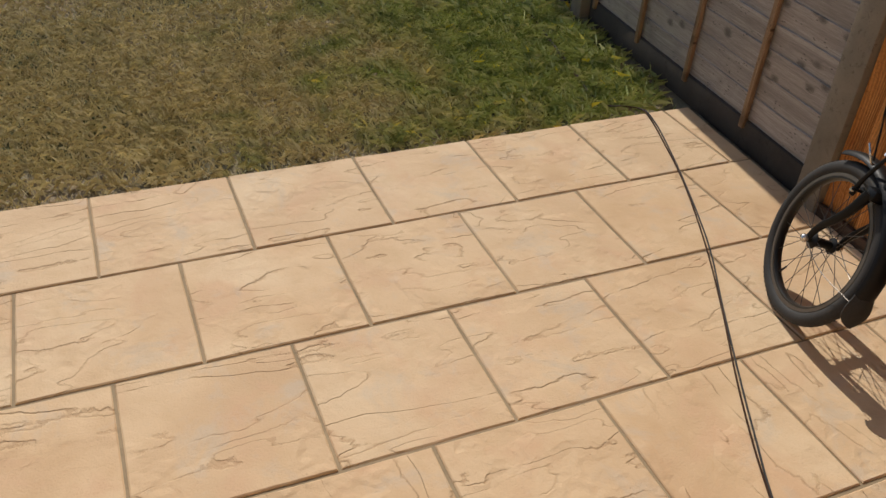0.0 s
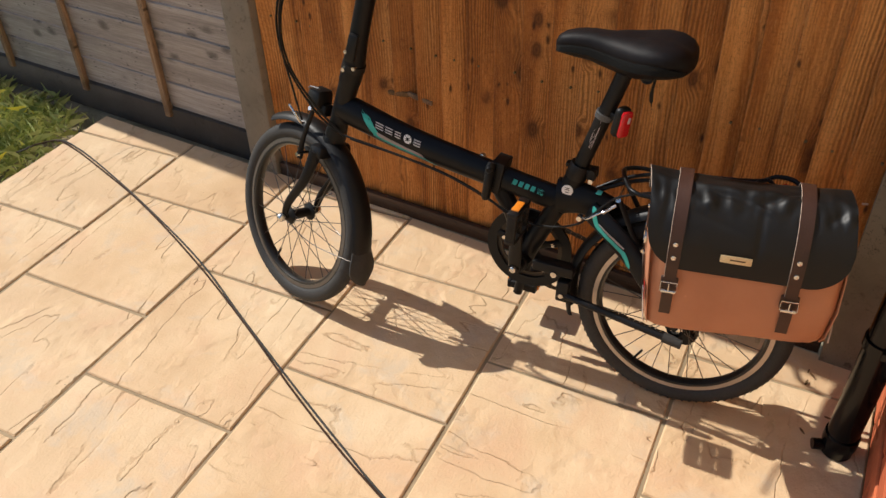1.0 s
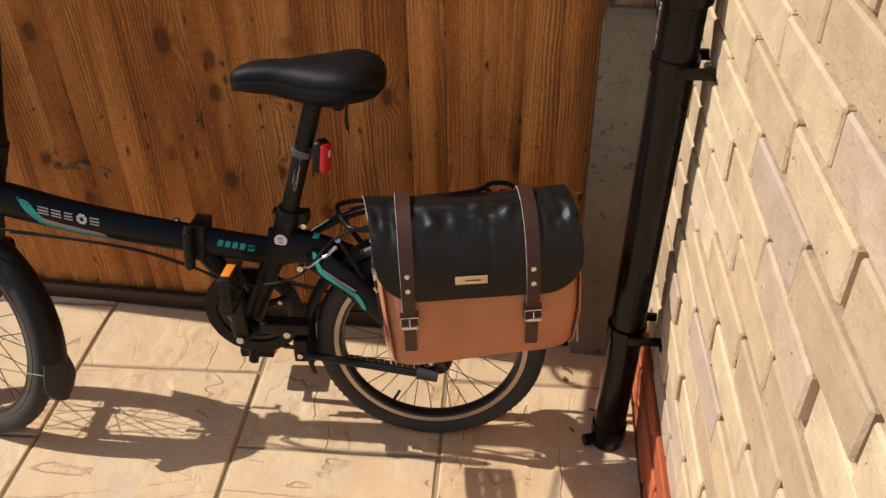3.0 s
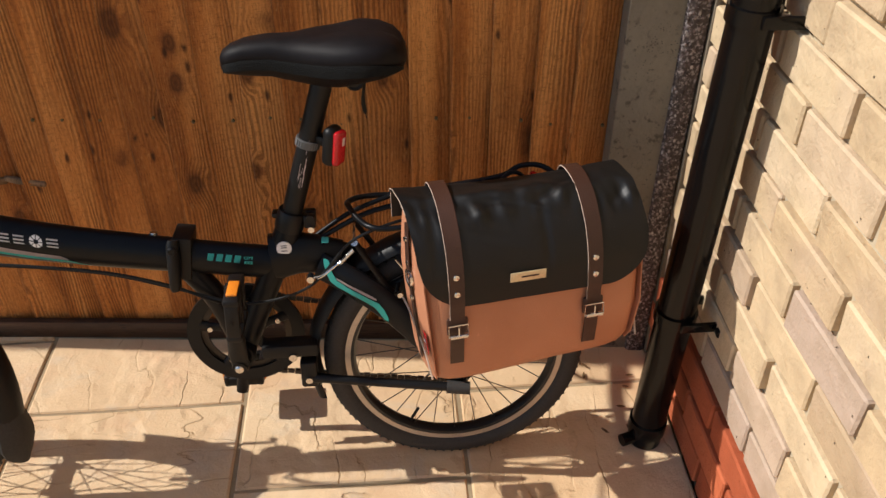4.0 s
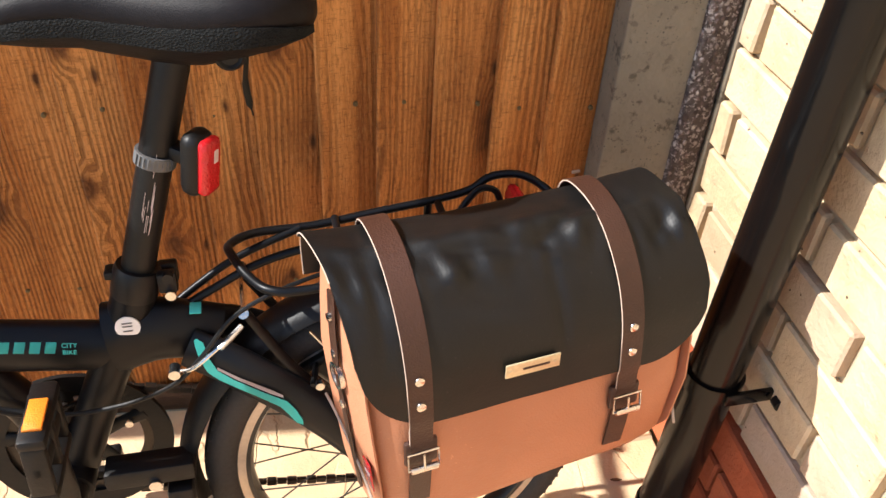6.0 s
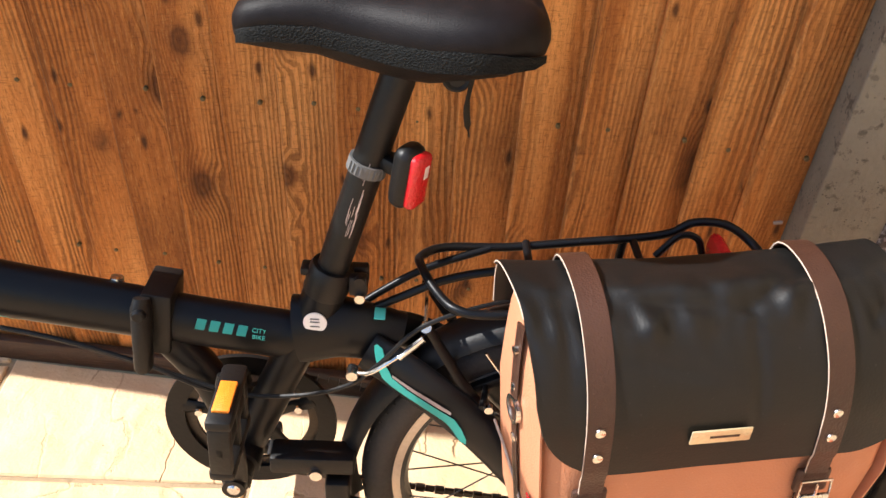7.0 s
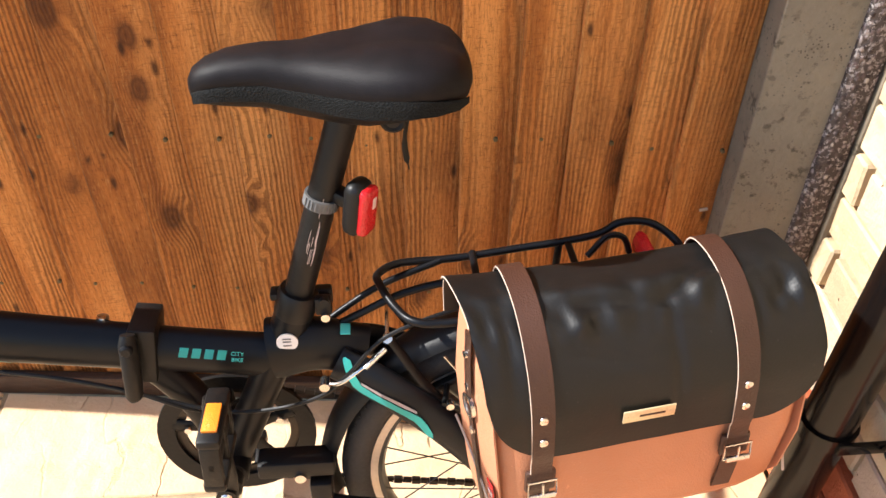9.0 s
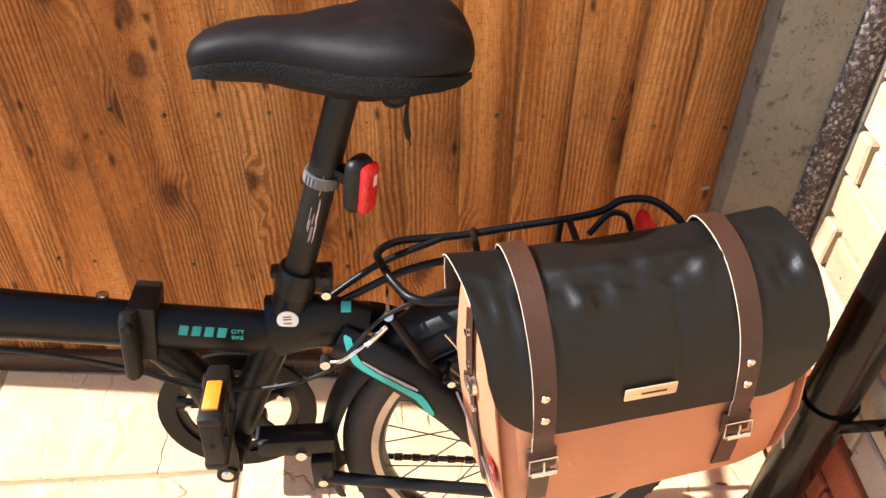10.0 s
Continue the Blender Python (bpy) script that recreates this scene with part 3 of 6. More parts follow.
for kx, kz, kw, ang in ((-0.020, 0.417, 0.082, 9), (-0.092, 0.415, 0.07, -11)):
    bm = bmesh.new()
    box(bm, kw, 0.012, 0.013, (0, 0, 0), 0.004)
    bmesh.ops.subdivide_edges(bm, edges=bm.edges[:], cuts=2)
    for v in bm.verts:
        v.co += 0.005 * noise.noise_vector(v.co * 40 + Vector((kx * 90, 0, 0)))
    o = part("knot_scar", bm, M_BATTEN if ang > 0 else M_LEAF, fence_new, "split knot on a board")
    o.matrix_basis = pose(kx, -0.009, kz, 0, ang, 0)
# small pale scrap stuck to a board
bm = bmesh.new()
box(bm, 0.013, 0.003, 0.0055, (1.152, -0.011, 0.447), 0.0012, Matrix.Rotation(radians(-12), 4, "Y"))
part("splinter", bm, M_EDGE, fence_new, "pale torn splinter on a board")
# near-black timber strip along the foot of the boards
bm = bmesh.new()
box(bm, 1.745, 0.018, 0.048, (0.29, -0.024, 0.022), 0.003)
part("gravel_board", bm, M_DARKWOOD, fence_new, "dark damp timber gravel board")
bm = bmesh.new()
box(bm, 1.9, 0.03, 0.07, (0.35, 0.0, 1.79), 0.006)
part("capping", bm, M_WOOD, fence_new)

fence_old = thing("fence_panel", HOUSE @ pose(-0.7, FENCE_Y + 0.035, 0), "grey weathered lap fence panel with vertical battens", "fence", kind="structure")


def lap_panel(parent, x0, x1):
    b = bmesh.new()
    box(b, x1 - x0, 0.045, 0.12, ((x0 + x1) / 2, 0, 0.03), 0.006)
    part("gravel_board", b, M_GRAVELBOARD, parent, "dark damp concrete gravel board")
    z, k = 0.075, 0
    while z < 1.75:
        b = bmesh.new()
        box(b, x1 - x0, 0.009, 0.125, (0, 0, 0), 0.002, None, 1)
        bmesh.ops.subdivide_edges(b, edges=[e for e in b.edges if abs(e.verts[0].co.x - e.verts[1].co.x) > 0.5], cuts=14)
        for v in b.verts:
            v.co.z += 0.006 * noise.noise(Vector((v.co.x * 2.3, k * 7.1, v.co.z * 3)))
            v.co.y += 0.003 * noise.noise(Vector((v.co.x * 1.7, k * 3.3, 0)))
        o = part("board", b, M_GREYWOOD, parent)
        o.matrix_basis = pose((x0 + x1) / 2, -0.002, z + 0.055, 4, rng.uniform(-0.25, 0.25), rng.uniform(-0.1, 0.1))
        z += 0.1
        k += 1
    for bx in battens:
        b = bmesh.new()
        box(b, 0.026, 0.02, 1.74, (0, 0, 0), 0.003)
        o = part("batten", b, M_BATTEN, parent)
        o.matrix_basis = pose(bx, -0.026, 0.06 + 0.87, 0, 0.4, 0)


battens = (-0.42, -0.86, -1.30, -1.76)
lap_panel(fence_old, -1.83, -0.005)
fence_far = thing("fence_panel", HOUSE @ pose(-2.64, FENCE_Y + 0.035, 0), "grey weathered lap fence panel farther down the lawn", "fence", kind="structure")
battens = (-0.35, -0.9, -1.45)
lap_panel(fence_far, -1.83, -0.005)
for k in range(3):
    ob = copy_thing(fence_far, HOUSE @ pose(-2.64 - 1.94 * (k + 1), FENCE_Y + 0.035, 0))


def concrete_post(width, name_label, m):
    p = thing("fence_post", m, name_label, "fence post", "concrete fence posts", "structure")
    b = bmesh.new()
    box(b, width, 0.11, 1.9, (0, 0, 0.93), 0.008)
    part("shaft", b, M_POST_PALE, p)
    return p


post_a = concrete_post(0.115, "grey weathered concrete fence post between two panels", HOUSE @ pose(-0.645, FENCE_Y + 0.012, 0))
for k in range(4):
    copy_thing(post_a, HOUSE @ pose(-2.585 - 1.94 * k, FENCE_Y + 0.012, 0))
post_b = thing("fence_post", HOUSE @ pose(1.224, FENCE_Y + 0.004, 0), "grey lichen-spotted concrete stub post with timber post above", "fence post", "concrete fence posts", "structure")
bm = bmesh.new()
loft(bm, [[Vector((x * w, y * w, z)) for x, y in ((-0.056, -0.0585), (-0.0545, -0.06), (0.0465, -0.06), (0.048, -0.0585), (0.048, 0.05), (-0.056, 0.05))] for z, w in ((-0.05, 1.0), (0.86, 1.0), (0.885, 0.82))])
part("shaft", bm, M_POST, post_b)
bm = bmesh.new()
box(bm, 0.075, 0.075, 1.0, (0, 0.0, 1.385), 0.004)
part("timber_post", bm, M_BATTEN, post_b, "pale brown timber post")
infill = thing("post_infill", HOUSE @ pose(1.301, FENCE_Y + 0.0, 0), "dark exposed-aggregate concrete strip beside the house wall", "concrete strip", kind="structure")
bm = bmesh.new()
box(bm, 0.044, 0.06, 1.9, (-0.012, -0.036, 0.93), 0.01)
part("aggregate", bm, M_AGG, infill)
bm = bmesh.new()
box(bm, 0.016, 0.085, 1.9, (0.018, -0.03, 0.93), 0.004)
part("edging", bm, M_POST, infill)

# ---- house wall of cream bricks on a red plinth ----
wall = thing("wall_house", WALL @ pose(0, -0.2, 0), "cream stock brick house wall on red brick plinth", "house wall", kind="structure")
WALL_END = 0.617
bm = bmesh.new()
box(bm, 0.22, 6.0, 2.6, (0.1225, WALL_END - 3.0, 1.25))
part("mortar", bm, M_WALLMORTAR, wall)


def brick_block(length, jitter, seed):
    """A brick with chipped, rounded edges."""
    b = bmesh.new()
    box(b, 0.1, length, 0.067, (0, 0, 0), 0.0035, None, 1)
    for v in b.verts:
        q = v.co * 19 + Vector((seed * 5.0, seed, 0))
        v.co += jitter * Vector((noise.noise(q), noise.noise(q + Vector((9, 0, 0))), noise.noise(q + Vector((0, 9, 0)))))
    bmesh.ops.recalc_face_normals(b, faces=b.faces)
    me = bpy.data.meshes.new("brick")
    b.to_mesh(me)
    b.free()
    return me


RED_ROWS = 3


def lay_bricks(parent, y0, y1, rows, r0=0):
    for r in range(r0, rows):
        z = 0.005 + 0.075 * r
        red = r < RED_ROWS
        y = y1 - (0.1125 if r % 2 else 0.0)
        if r % 2:
            spots = [(y1 - 0.05125, 0.1025)]
        else:
            spots = []
        while y > y0:
            spots.append((y - 0.1075, 0.215))
            y -= 0.225
        for yc, length in spots:
            kind = ("r" if red else "c") + ("h" if length < 0.2 else "s") + str(rng.randrange(4))
            ob = new("brick", BRICKS[kind])
            ob.parent = parent
            proud = rng.uniform(-0.003, 0.003) - (0.004 if red else 0)
            ob.matrix_basis = pose(0.05 + proud, yc, z + 0.033, rng.uniform(-0.3, 0.3), 0, rng.uniform(-0.8, 0.8))


BRICKS = {}
for tone, mat_b in (("r", M_RED), ("c", M_BRICK)):
    for kind, length in (("h", 0.1025), ("s", 0.214)):
        for k in range(4):
            me = brick_block(length, 0.0038, k + 1)
            me.materials.append(mat_b)
            BRICKS[tone + kind + str(k)] = me
lay_bricks(wall, -1.15, WALL_END, 22)
# the rest of the wall, out of view
bm = bmesh.new()
for r in range(34):
    z = 0.005 + 0.075 * r
    y = (-1.27 if r < 22 else WALL_END) - (0.1125 if r % 2 else 0.0)
    while y > -5:
        box(bm, 0.1, 0.215, 0.066, (0.05, y - 0.1075, z + 0.033))
        y -= 0.225
tagged(part("brick_courses", bm, M_BRICK, wall), kind="stuff")

# ---- black rainwater pipe ----
pipe = thing("downpipe", pose(1.290, 0.297, 0, 0.87, 1.0, -1.7), "black plastic rainwater downpipe clipped to the brick wall", "downpipe")
bm = bmesh.new()
sweep(bm, [(0, 0, 2.6), (0, 0, 1.0), (0, 0, 0.05), (0, 0, 0.003)], 0.034, 28)
part("pipe", bm, M_PIPE, pipe)
bm = bmesh.new()
lathe(bm, [(0.034, 0.0), (0.0375, 0.0), (0.0375, 0.03), (0.034, 0.03)], 28, True, (0, 0, 0), 0, 360,
      Matrix.Translation((0, 0, 0.032)) @ Euler((radians(90), 0, 0)).to_matrix().to_4x4())
part("shoe_collar", bm, M_PIPE, pipe)
bm = bmesh.new()
rod(bm, (-0.03, -0.01, 0.016), (-0.052, -0.018, 0.016), 0.013, 14)
part("lug", bm, M_PIPE, pipe)
bm = bmesh.new()
lathe(bm, [(0.034, 0.0), (0.041, 0.004), (0.041, 0.07), (0.034, 0.075)], 28, True, (0, 0, 0), 0, 360, Matrix.Translation((0, 0, 1.010)) @ Euler((radians(90), 0, 0)).to_matrix().to_4x4())
part("socket", bm, M_PIPE, pipe)


def pipe_clip(z):
    b = bmesh.new()
    lathe(b, [(0.0335, -0.012), (0.0385, -0.012), (0.0385, 0.012), (0.0335, 0.012)], 28, True, (0, 0, 0), 0, 360, Matrix.Translation((0, 0, z)) @ Euler((radians(90), 0, 0)).to_matrix().to_4x4())
    box(b, 0.075, 0.008, 0.019, (0.036, -0.038, z), 0.002, Matrix.Rotation(radians(3), 4, "Z"))
    box(b, 0.06, 0.008, 0.019, (0.042, 0.036, z), 0.002)
    box(b, 0.006, 0.026, 0.022, (0.070, -0.042, z), 0.002)
    c = part("clip", b, M_PIPE, pipe, "black plastic pipe clip")
    b = bmesh.new()
    lathe(b, [(0.0, -0.006), (0.009, -0.006), (0.009, 0.006), (0.0, 0.006)], 10, False, (0.066, -0.052, z))
    part("screw", b, M_BLACK, c)


for z in (0.345, 0.912, 1.75):
    pipe_clip(z)

# ---- cable across the paving ----
cable = thing("cable", Matrix(), "thin twin brown cable lying across paving and lawn", "cable")
pts = [(-3.4, 0.86, -0.02), (-2.38, 0.637, -0.018), (-1.96, 0.548, -0.015), (-1.56, 0.478, -0.015), (-1.47, 0.555, -0.006), (-1.40, 0.597, 0.005), (-1.30, 0.58, 0.005), (-1.139, 0.526, 0.004), (-0.843, 0.414, 0.004), (-0.489, 0.247, 0.004),
       (-0.202, 0.092, 0.004), (0.07, -0.066, 0.004), (0.263, -0.17, 0.004), (0.43, -0.25, 0.004), (0.8, -0.42, 0.004), (1.1, -0.9, 0.004), (1.05, -2.0, 0.004)]
for k, (off, mat) in enumerate(((0.0, M_CABLE), (0.0065, M_RUBBER))):
    bm = bmesh.new()
    line = spline([(p[0] + off * 0.5, p[1] + off + 0.004 * k * math.sin(p[0] * 9), p[2]) for p in pts], 10)
    sweep(bm, line, 0.0028, 8)
    part("core", bm, mat, cable)


# ---- folding bicycle ----
BIKE = pose(0.914, 0.303, 0, -7, 0, 0.5)
bike = thing("folding_bicycle", BIKE, "black folding bicycle with teal decals leaning by the fence", "bicycle")
WR = 0.245
REAR = Vector((-0.015, 0, WR))
FRONT = Vector((-1.032, 0, WR))
HEAD0, HEAD1 = Vector((-0.922, 0, 0.478)), Vector((-0.862, 0, 0.672))
STEER = Matrix.Translation(HEAD0) @ Matrix.Rotation(radians(-21), 4, (HEAD1 - HEAD0).normalized()) @ Matrix.Translation(-HEAD0)
# the front end hangs a little towards the open side
STEER = Matrix.Translation((-1.02, 0, 0.544)) @ Matrix.Rotation(radians(1.6), 4, "Y") @ Matrix.Rotation(radians(-4), 4, "X") @ Matrix.Translation((1.02, 0, -0.55)) @ STEER


def shaped(bm, m):
    if m is not None:
        bmesh.ops.transform(bm, matrix=m, verts=bm.verts)
    return bm


def wheel(parent, hub, m, hub_w, track=None):
    w = thing("wheel", Matrix(), "", "")
    w.parent = parent
    w.matrix_basis = (m @ Matrix.Translation(hub)) if m is not None else Matrix.Translation(hub)
    b = bmesh.new()
    prof = [(0.2235 + 0.0215 * math.cos(a), 0.020 * math.sin(a)) for a in (2 * math.pi * k / 18 for k in range(18))]
    lathe(b, prof, 72, True)
    tyre = part("tyre", b, M_RUBBER, w, "black rubber tyre")
    b = bmesh.new()
    for s in (-1, 1):
        for k in range(90):
            a = 2 * math.pi * (k + 0.5 * (s > 0)) / 90
            box(b, 0.003, 0.011, 0.0045, (0, 0, 0), 0, Matrix.Rotation(-a, 4, "Y") @ Matrix.Translation((0.2410, 0.0075 * s, 0)) @ Matrix.Rotation(0.6 * s, 4, "X"))
    tagged(part("tread", b, M_RUBBER, tyre), kind="stuff")
    b = bmesh.new()
    lathe(b, [(0.207, -0.0128), (0.207, 0.0128), (0.190, 0.0132), (0.186, 0.006), (0.186, -0.006), (0.190, -0.0132)], 72, True)
    rim = part("rim", b, M_RIMBLACK, w, "black rim with brushed brake track")
    for s in (-1, 1):
        b = bmesh.new()
        lathe(b, [(0.2055, 0.0138 * s), (0.1955, 0.0142 * s), (0.1955, 0.0128 * s), (0.2055, 0.0124 * s)], 72, True)
        part("brake_track", b, track or M_RIM, rim)
    b = bmesh.new()
    lathe(b, [(0.0, -hub_w - 0.012), (0.008, -hub_w - 0.012), (0.009, -hub_w + 0.008), (0.017, -hub_w + 0.012), (0.024, -hub_w + 0.016), (0.024, -hub_w + 0.019), (0.014, -hub_w + 0.024), (0.013, hub_w - 0.024),
              (0.024, hub_w - 0.019), (0.024, hub_w - 0.016), (0.017, hub_w - 0.012), (0.009, hub_w - 0.008), (0.008, hub_w + 0.012), (0.0, hub_w + 0.012)], 24)
    part("hub", b, M_BLACK, w, "black hub")
    for s in (-1, 1):
        b = bmesh.new()
        lathe(b, [(0.0, s * (hub_w + 0.016)), (0.011, s * (hub_w + 0.014)), (0.011, s * (hub_w + 0.004)), (0.0, s * (hub_w + 0.003))], 12)
        part("axle_nut", b, M_STEEL, w)
    for k in range(28):
        s = -1 if k % 2 else 1
        b = bmesh.new()
        a = 2 * math.pi * k / 28
        turn = 0.55 if (k // 2) % 2 else -0.55
        p0 = Vector((0.022 * math.cos(a + turn), s * (hub_w - 0.018), 0.022 * math.sin(a + turn)))
        p1 = Vector((0.189 * math.cos(a), 0.003 * s, 0.189 * math.sin(a)))
        rod(b, p0, p1, 0.0011, 5)
        part("spoke", b, M_SPOKE, w)
    b = bmesh.new()
    a = radians(-118)
    rod(b, (0.186 * math.cos(a), 0, 0.186 * math.sin(a)), (0.152 * math.cos(a), 0, 0.152 * math.sin(a)), 0.0032, 8)
    part("valve", b, M_BLACK, w)
    return w


front_wheel = wheel(bike, FRONT, STEER, 0.05, M_RIMGREY)
rear_wheel = wheel(bike, REAR, None, 0.058)


def fender(parent, hub, m, a0, a1, name="mudguard"):
    b = bmesh.new()
    arc = [(0.031 * math.sin(k), 0.254 + 0.02 * math.cos(k)) for k in (radians(-85 + 17 * i) for i in range(11))]
    prof = [(r, y) for y, r in arc] + [(r - 0.0018, y * 0.93) for y, r in reversed(arc)]
    lathe(b, prof, 48, True, hub, a0, a1 - a0)
    return part(name, shaped(b, m), M_BLACK, parent, "black plastic mudguard")


b = bmesh.new()
lathe(b, [(0.0, -0.072), (0.004, -0.072), (0.008, -0.070), (0.012, -0.064), (0.012, -0.056), (0.0, -0.056)], 18, False)
part("axle_nut", b, M_STEEL, front_wheel, "bright steel axle nut")
front_guard = fender(bike, FRONT, STEER, -8, 116)
b = bmesh.new()
for k in range(7):
    a = radians(-1 - 2.9 * k)
    w = (0.031, 0.034, 0.038, 0.040, 0.039, 0.033, 0.018)[k]
    ring = []
    for j in range(7):
        s = -1 + j / 3
        ring.append(FRONT + Vector(((0.274 + 0.0035 * k - 0.014 * s * s) * math.cos(a), s * w, (0.274 + 0.0035 * k - 0.014 * s * s) * math.sin(a))))
    if k == 0:
        grid = []
    grid.append(ring)
sheet(b, grid, 0.004, lambda i, j: Vector((math.cos(radians(-1 - 2.9 * i)), 0, math.sin(radians(-1 - 2.9 * i)))))
part("mud_flap", shaped(b, STEER), M_RUBBER, front_guard, "black rubber mud flap")
for s in (-1, 1):
    b = bmesh.new()
    sweep(b, spline([FRONT + Vector((0.01, 0.058 * s, 0.0)), FRONT + Vector((0.12, 0.05 * s, -0.03)), FRONT + Vector((0.262, 0.028 * s, -0.03))], 6), 0.0012, 6)
    part("stay", shaped(b, STEER), M_SPOKE, front_guard, "thin steel mudguard stay")
rear_guard = fender(bike, REAR, None, 5, 196)
b = bmesh.new()
sweep(b, spline([(0.0, -0.07, WR), (-0.05, -0.05, 0.37), (-0.12, -0.028, 0.468)], 5), 0.0017, 6)
part("stay", b, M_STEEL, rear_guard)

# fork and steering
fork = part("fork_crown", shaped((lambda q: (sweep(q, [HEAD0 + Vector((0.0, 0, 0.02)), HEAD0 + Vector((-0.006, 0, -0.012))], [0.026, 0.03], 20), box(q, 0.05, 0.105, 0.036, HEAD0 + Vector((-0.008, 0, -0.02)), 0.014), q)[-1])(bmesh.new()), STEER), M_FRAME, bike)
for s in (-1, 1):
    b = bmesh.new()
    sweep(b, spline([HEAD0 + Vector((-0.008, 0.045 * s, -0.018)), HEAD0 + Vector((-0.034, 0.052 * s, -0.10)), (FRONT.x + 0.018, 0.053 * s, WR + 0.05), (FRONT.x, 0.052 * s, WR)], 6),
          [0.016 - 0.008 * k / 18 for k in range(19)], 14, flat=0.8)
    part("fork_blade", shaped(b, STEER), M_FRAME, fork)
b = bmesh.new()
sweep(b, [HEAD0, HEAD0.lerp(HEAD1, 0.12), HEAD0.lerp(HEAD1, 0.2), HEAD0.lerp(HEAD1, 0.8), HEAD0.lerp(HEAD1, 0.85), HEAD1], [0.027, 0.027, 0.024, 0.0245, 0.027, 0.027], 24)
part("head_tube", b, M_FRAME, bike)
POST1 = Vector((-0.772, 0, 1.06))
b = bmesh.new()
sweep(b, [HEAD1, HEAD1.lerp(POST1, 0.05), HEAD1.lerp(POST1, 0.2), POST1], [0.026, 0.0265, 0.0225, 0.0215], 22)
handlepost = part("handlepost", b, M_FRAME, bike, "black folding handlepost")
b = bmesh.new()
sweep(b, [HEAD1 + Vector((0, 0, 0.0)), HEAD1 + Vector((0.005, 0, 0.016))], [0.0285, 0.0285], 24)
part("hinge_ring", b, M_BLACK, handlepost)
b = bmesh.new()
box(b, 0.026, 0.014, 0.07, HEAD1 + Vector((0.014, -0.025, 0.06)), 0.006, Matrix.Rotation(radians(13), 4, "Y"))
part("hinge_lever", b, M_BLACK, handlepost)
b = bmesh.new()
for dx, dz in ((0.018, 0.012), (-0.010, 0.006), (-0.001, 0.05)):
    rod(b, HEAD1 + Vector((dx, -0.016, dz)), HEAD1 + Vector((dx, -0.031, dz)), 0.0048, 10)
part("bolt", b, M_STEEL, handlepost, "bright steel bolts")
b = bmesh.new()
bar = [POST1 + Vector((0.02, -0.28, 0.02)), POST1 + Vector((0.005, -0.1, 0.004)), POST1, POST1 + Vector((0.005, 0.1, 0.004)), POST1 + Vector((0.02, 0.24, 0.02))]
sweep(b, spline(bar, 6), 0.0125, 14)
handlebar = part("handlebar", shaped(b, STEER), M_FRAME, bike)
for s, ln in ((-1, 0.28), (1, 0.24)):
    b = bmesh.new()
    rod(b, POST1 + Vector((0.013, s * (ln - 0.12), 0.013)), POST1 + Vector((0.021, s * (ln + 0.003), 0.021)), 0.0165, 16)
    part("grip", shaped(b, STEER), M_RUBBER, handlebar, "black rubber grip")
    b = bmesh.new()
    sweep(b, spline([POST1 + Vector((-0.01, s * 0.13, 0.0)), POST1 + Vector((-0.045, s * 0.15, -0.02)), POST1 + Vector((-0.055, s * (ln - 0.03), -0.03))], 5), 0.006, 8, flat=0.6)
    part("brake_lever", shaped(b, STEER), M_BLACK, handlebar)
# front lamp bracket
b = bmesh.new()
box(b, 0.05, 0.052, 0.05, (-0.972, -0.012, 0.582), 0.014)
box(b, 0.035, 0.03, 0.03, (-0.952, -0.01, 0.557), 0.006)
lamp_f = part("front_light", shaped(b, STEER), M_BLACK, bike, "small black front light")
b = bmesh.new()
lathe(b, [(0.0, -0.003), (0.014, -0.003), (0.016, 0.0), (0.014, 0.003), (0.0, 0.003)], 20, False, (0, 0, 0), 0, 360, Matrix.Translation((-0.998, -0.012, 0.582)) @ Matrix.Rotation(radians(90), 4, "Z"))
part("lens", shaped(b, STEER), M_STEEL, lamp_f, "clear lens")
b = bmesh.new()
sweep(b, spline([(-0.997, -0.03, 0.602), (-0.977, -0.04, 0.611), (-0.947, -0.038, 0.613)], 5), 0.0022, 6)
part("rim_edge", shaped(b, STEER), M_GREYSTRAP, lamp_f)


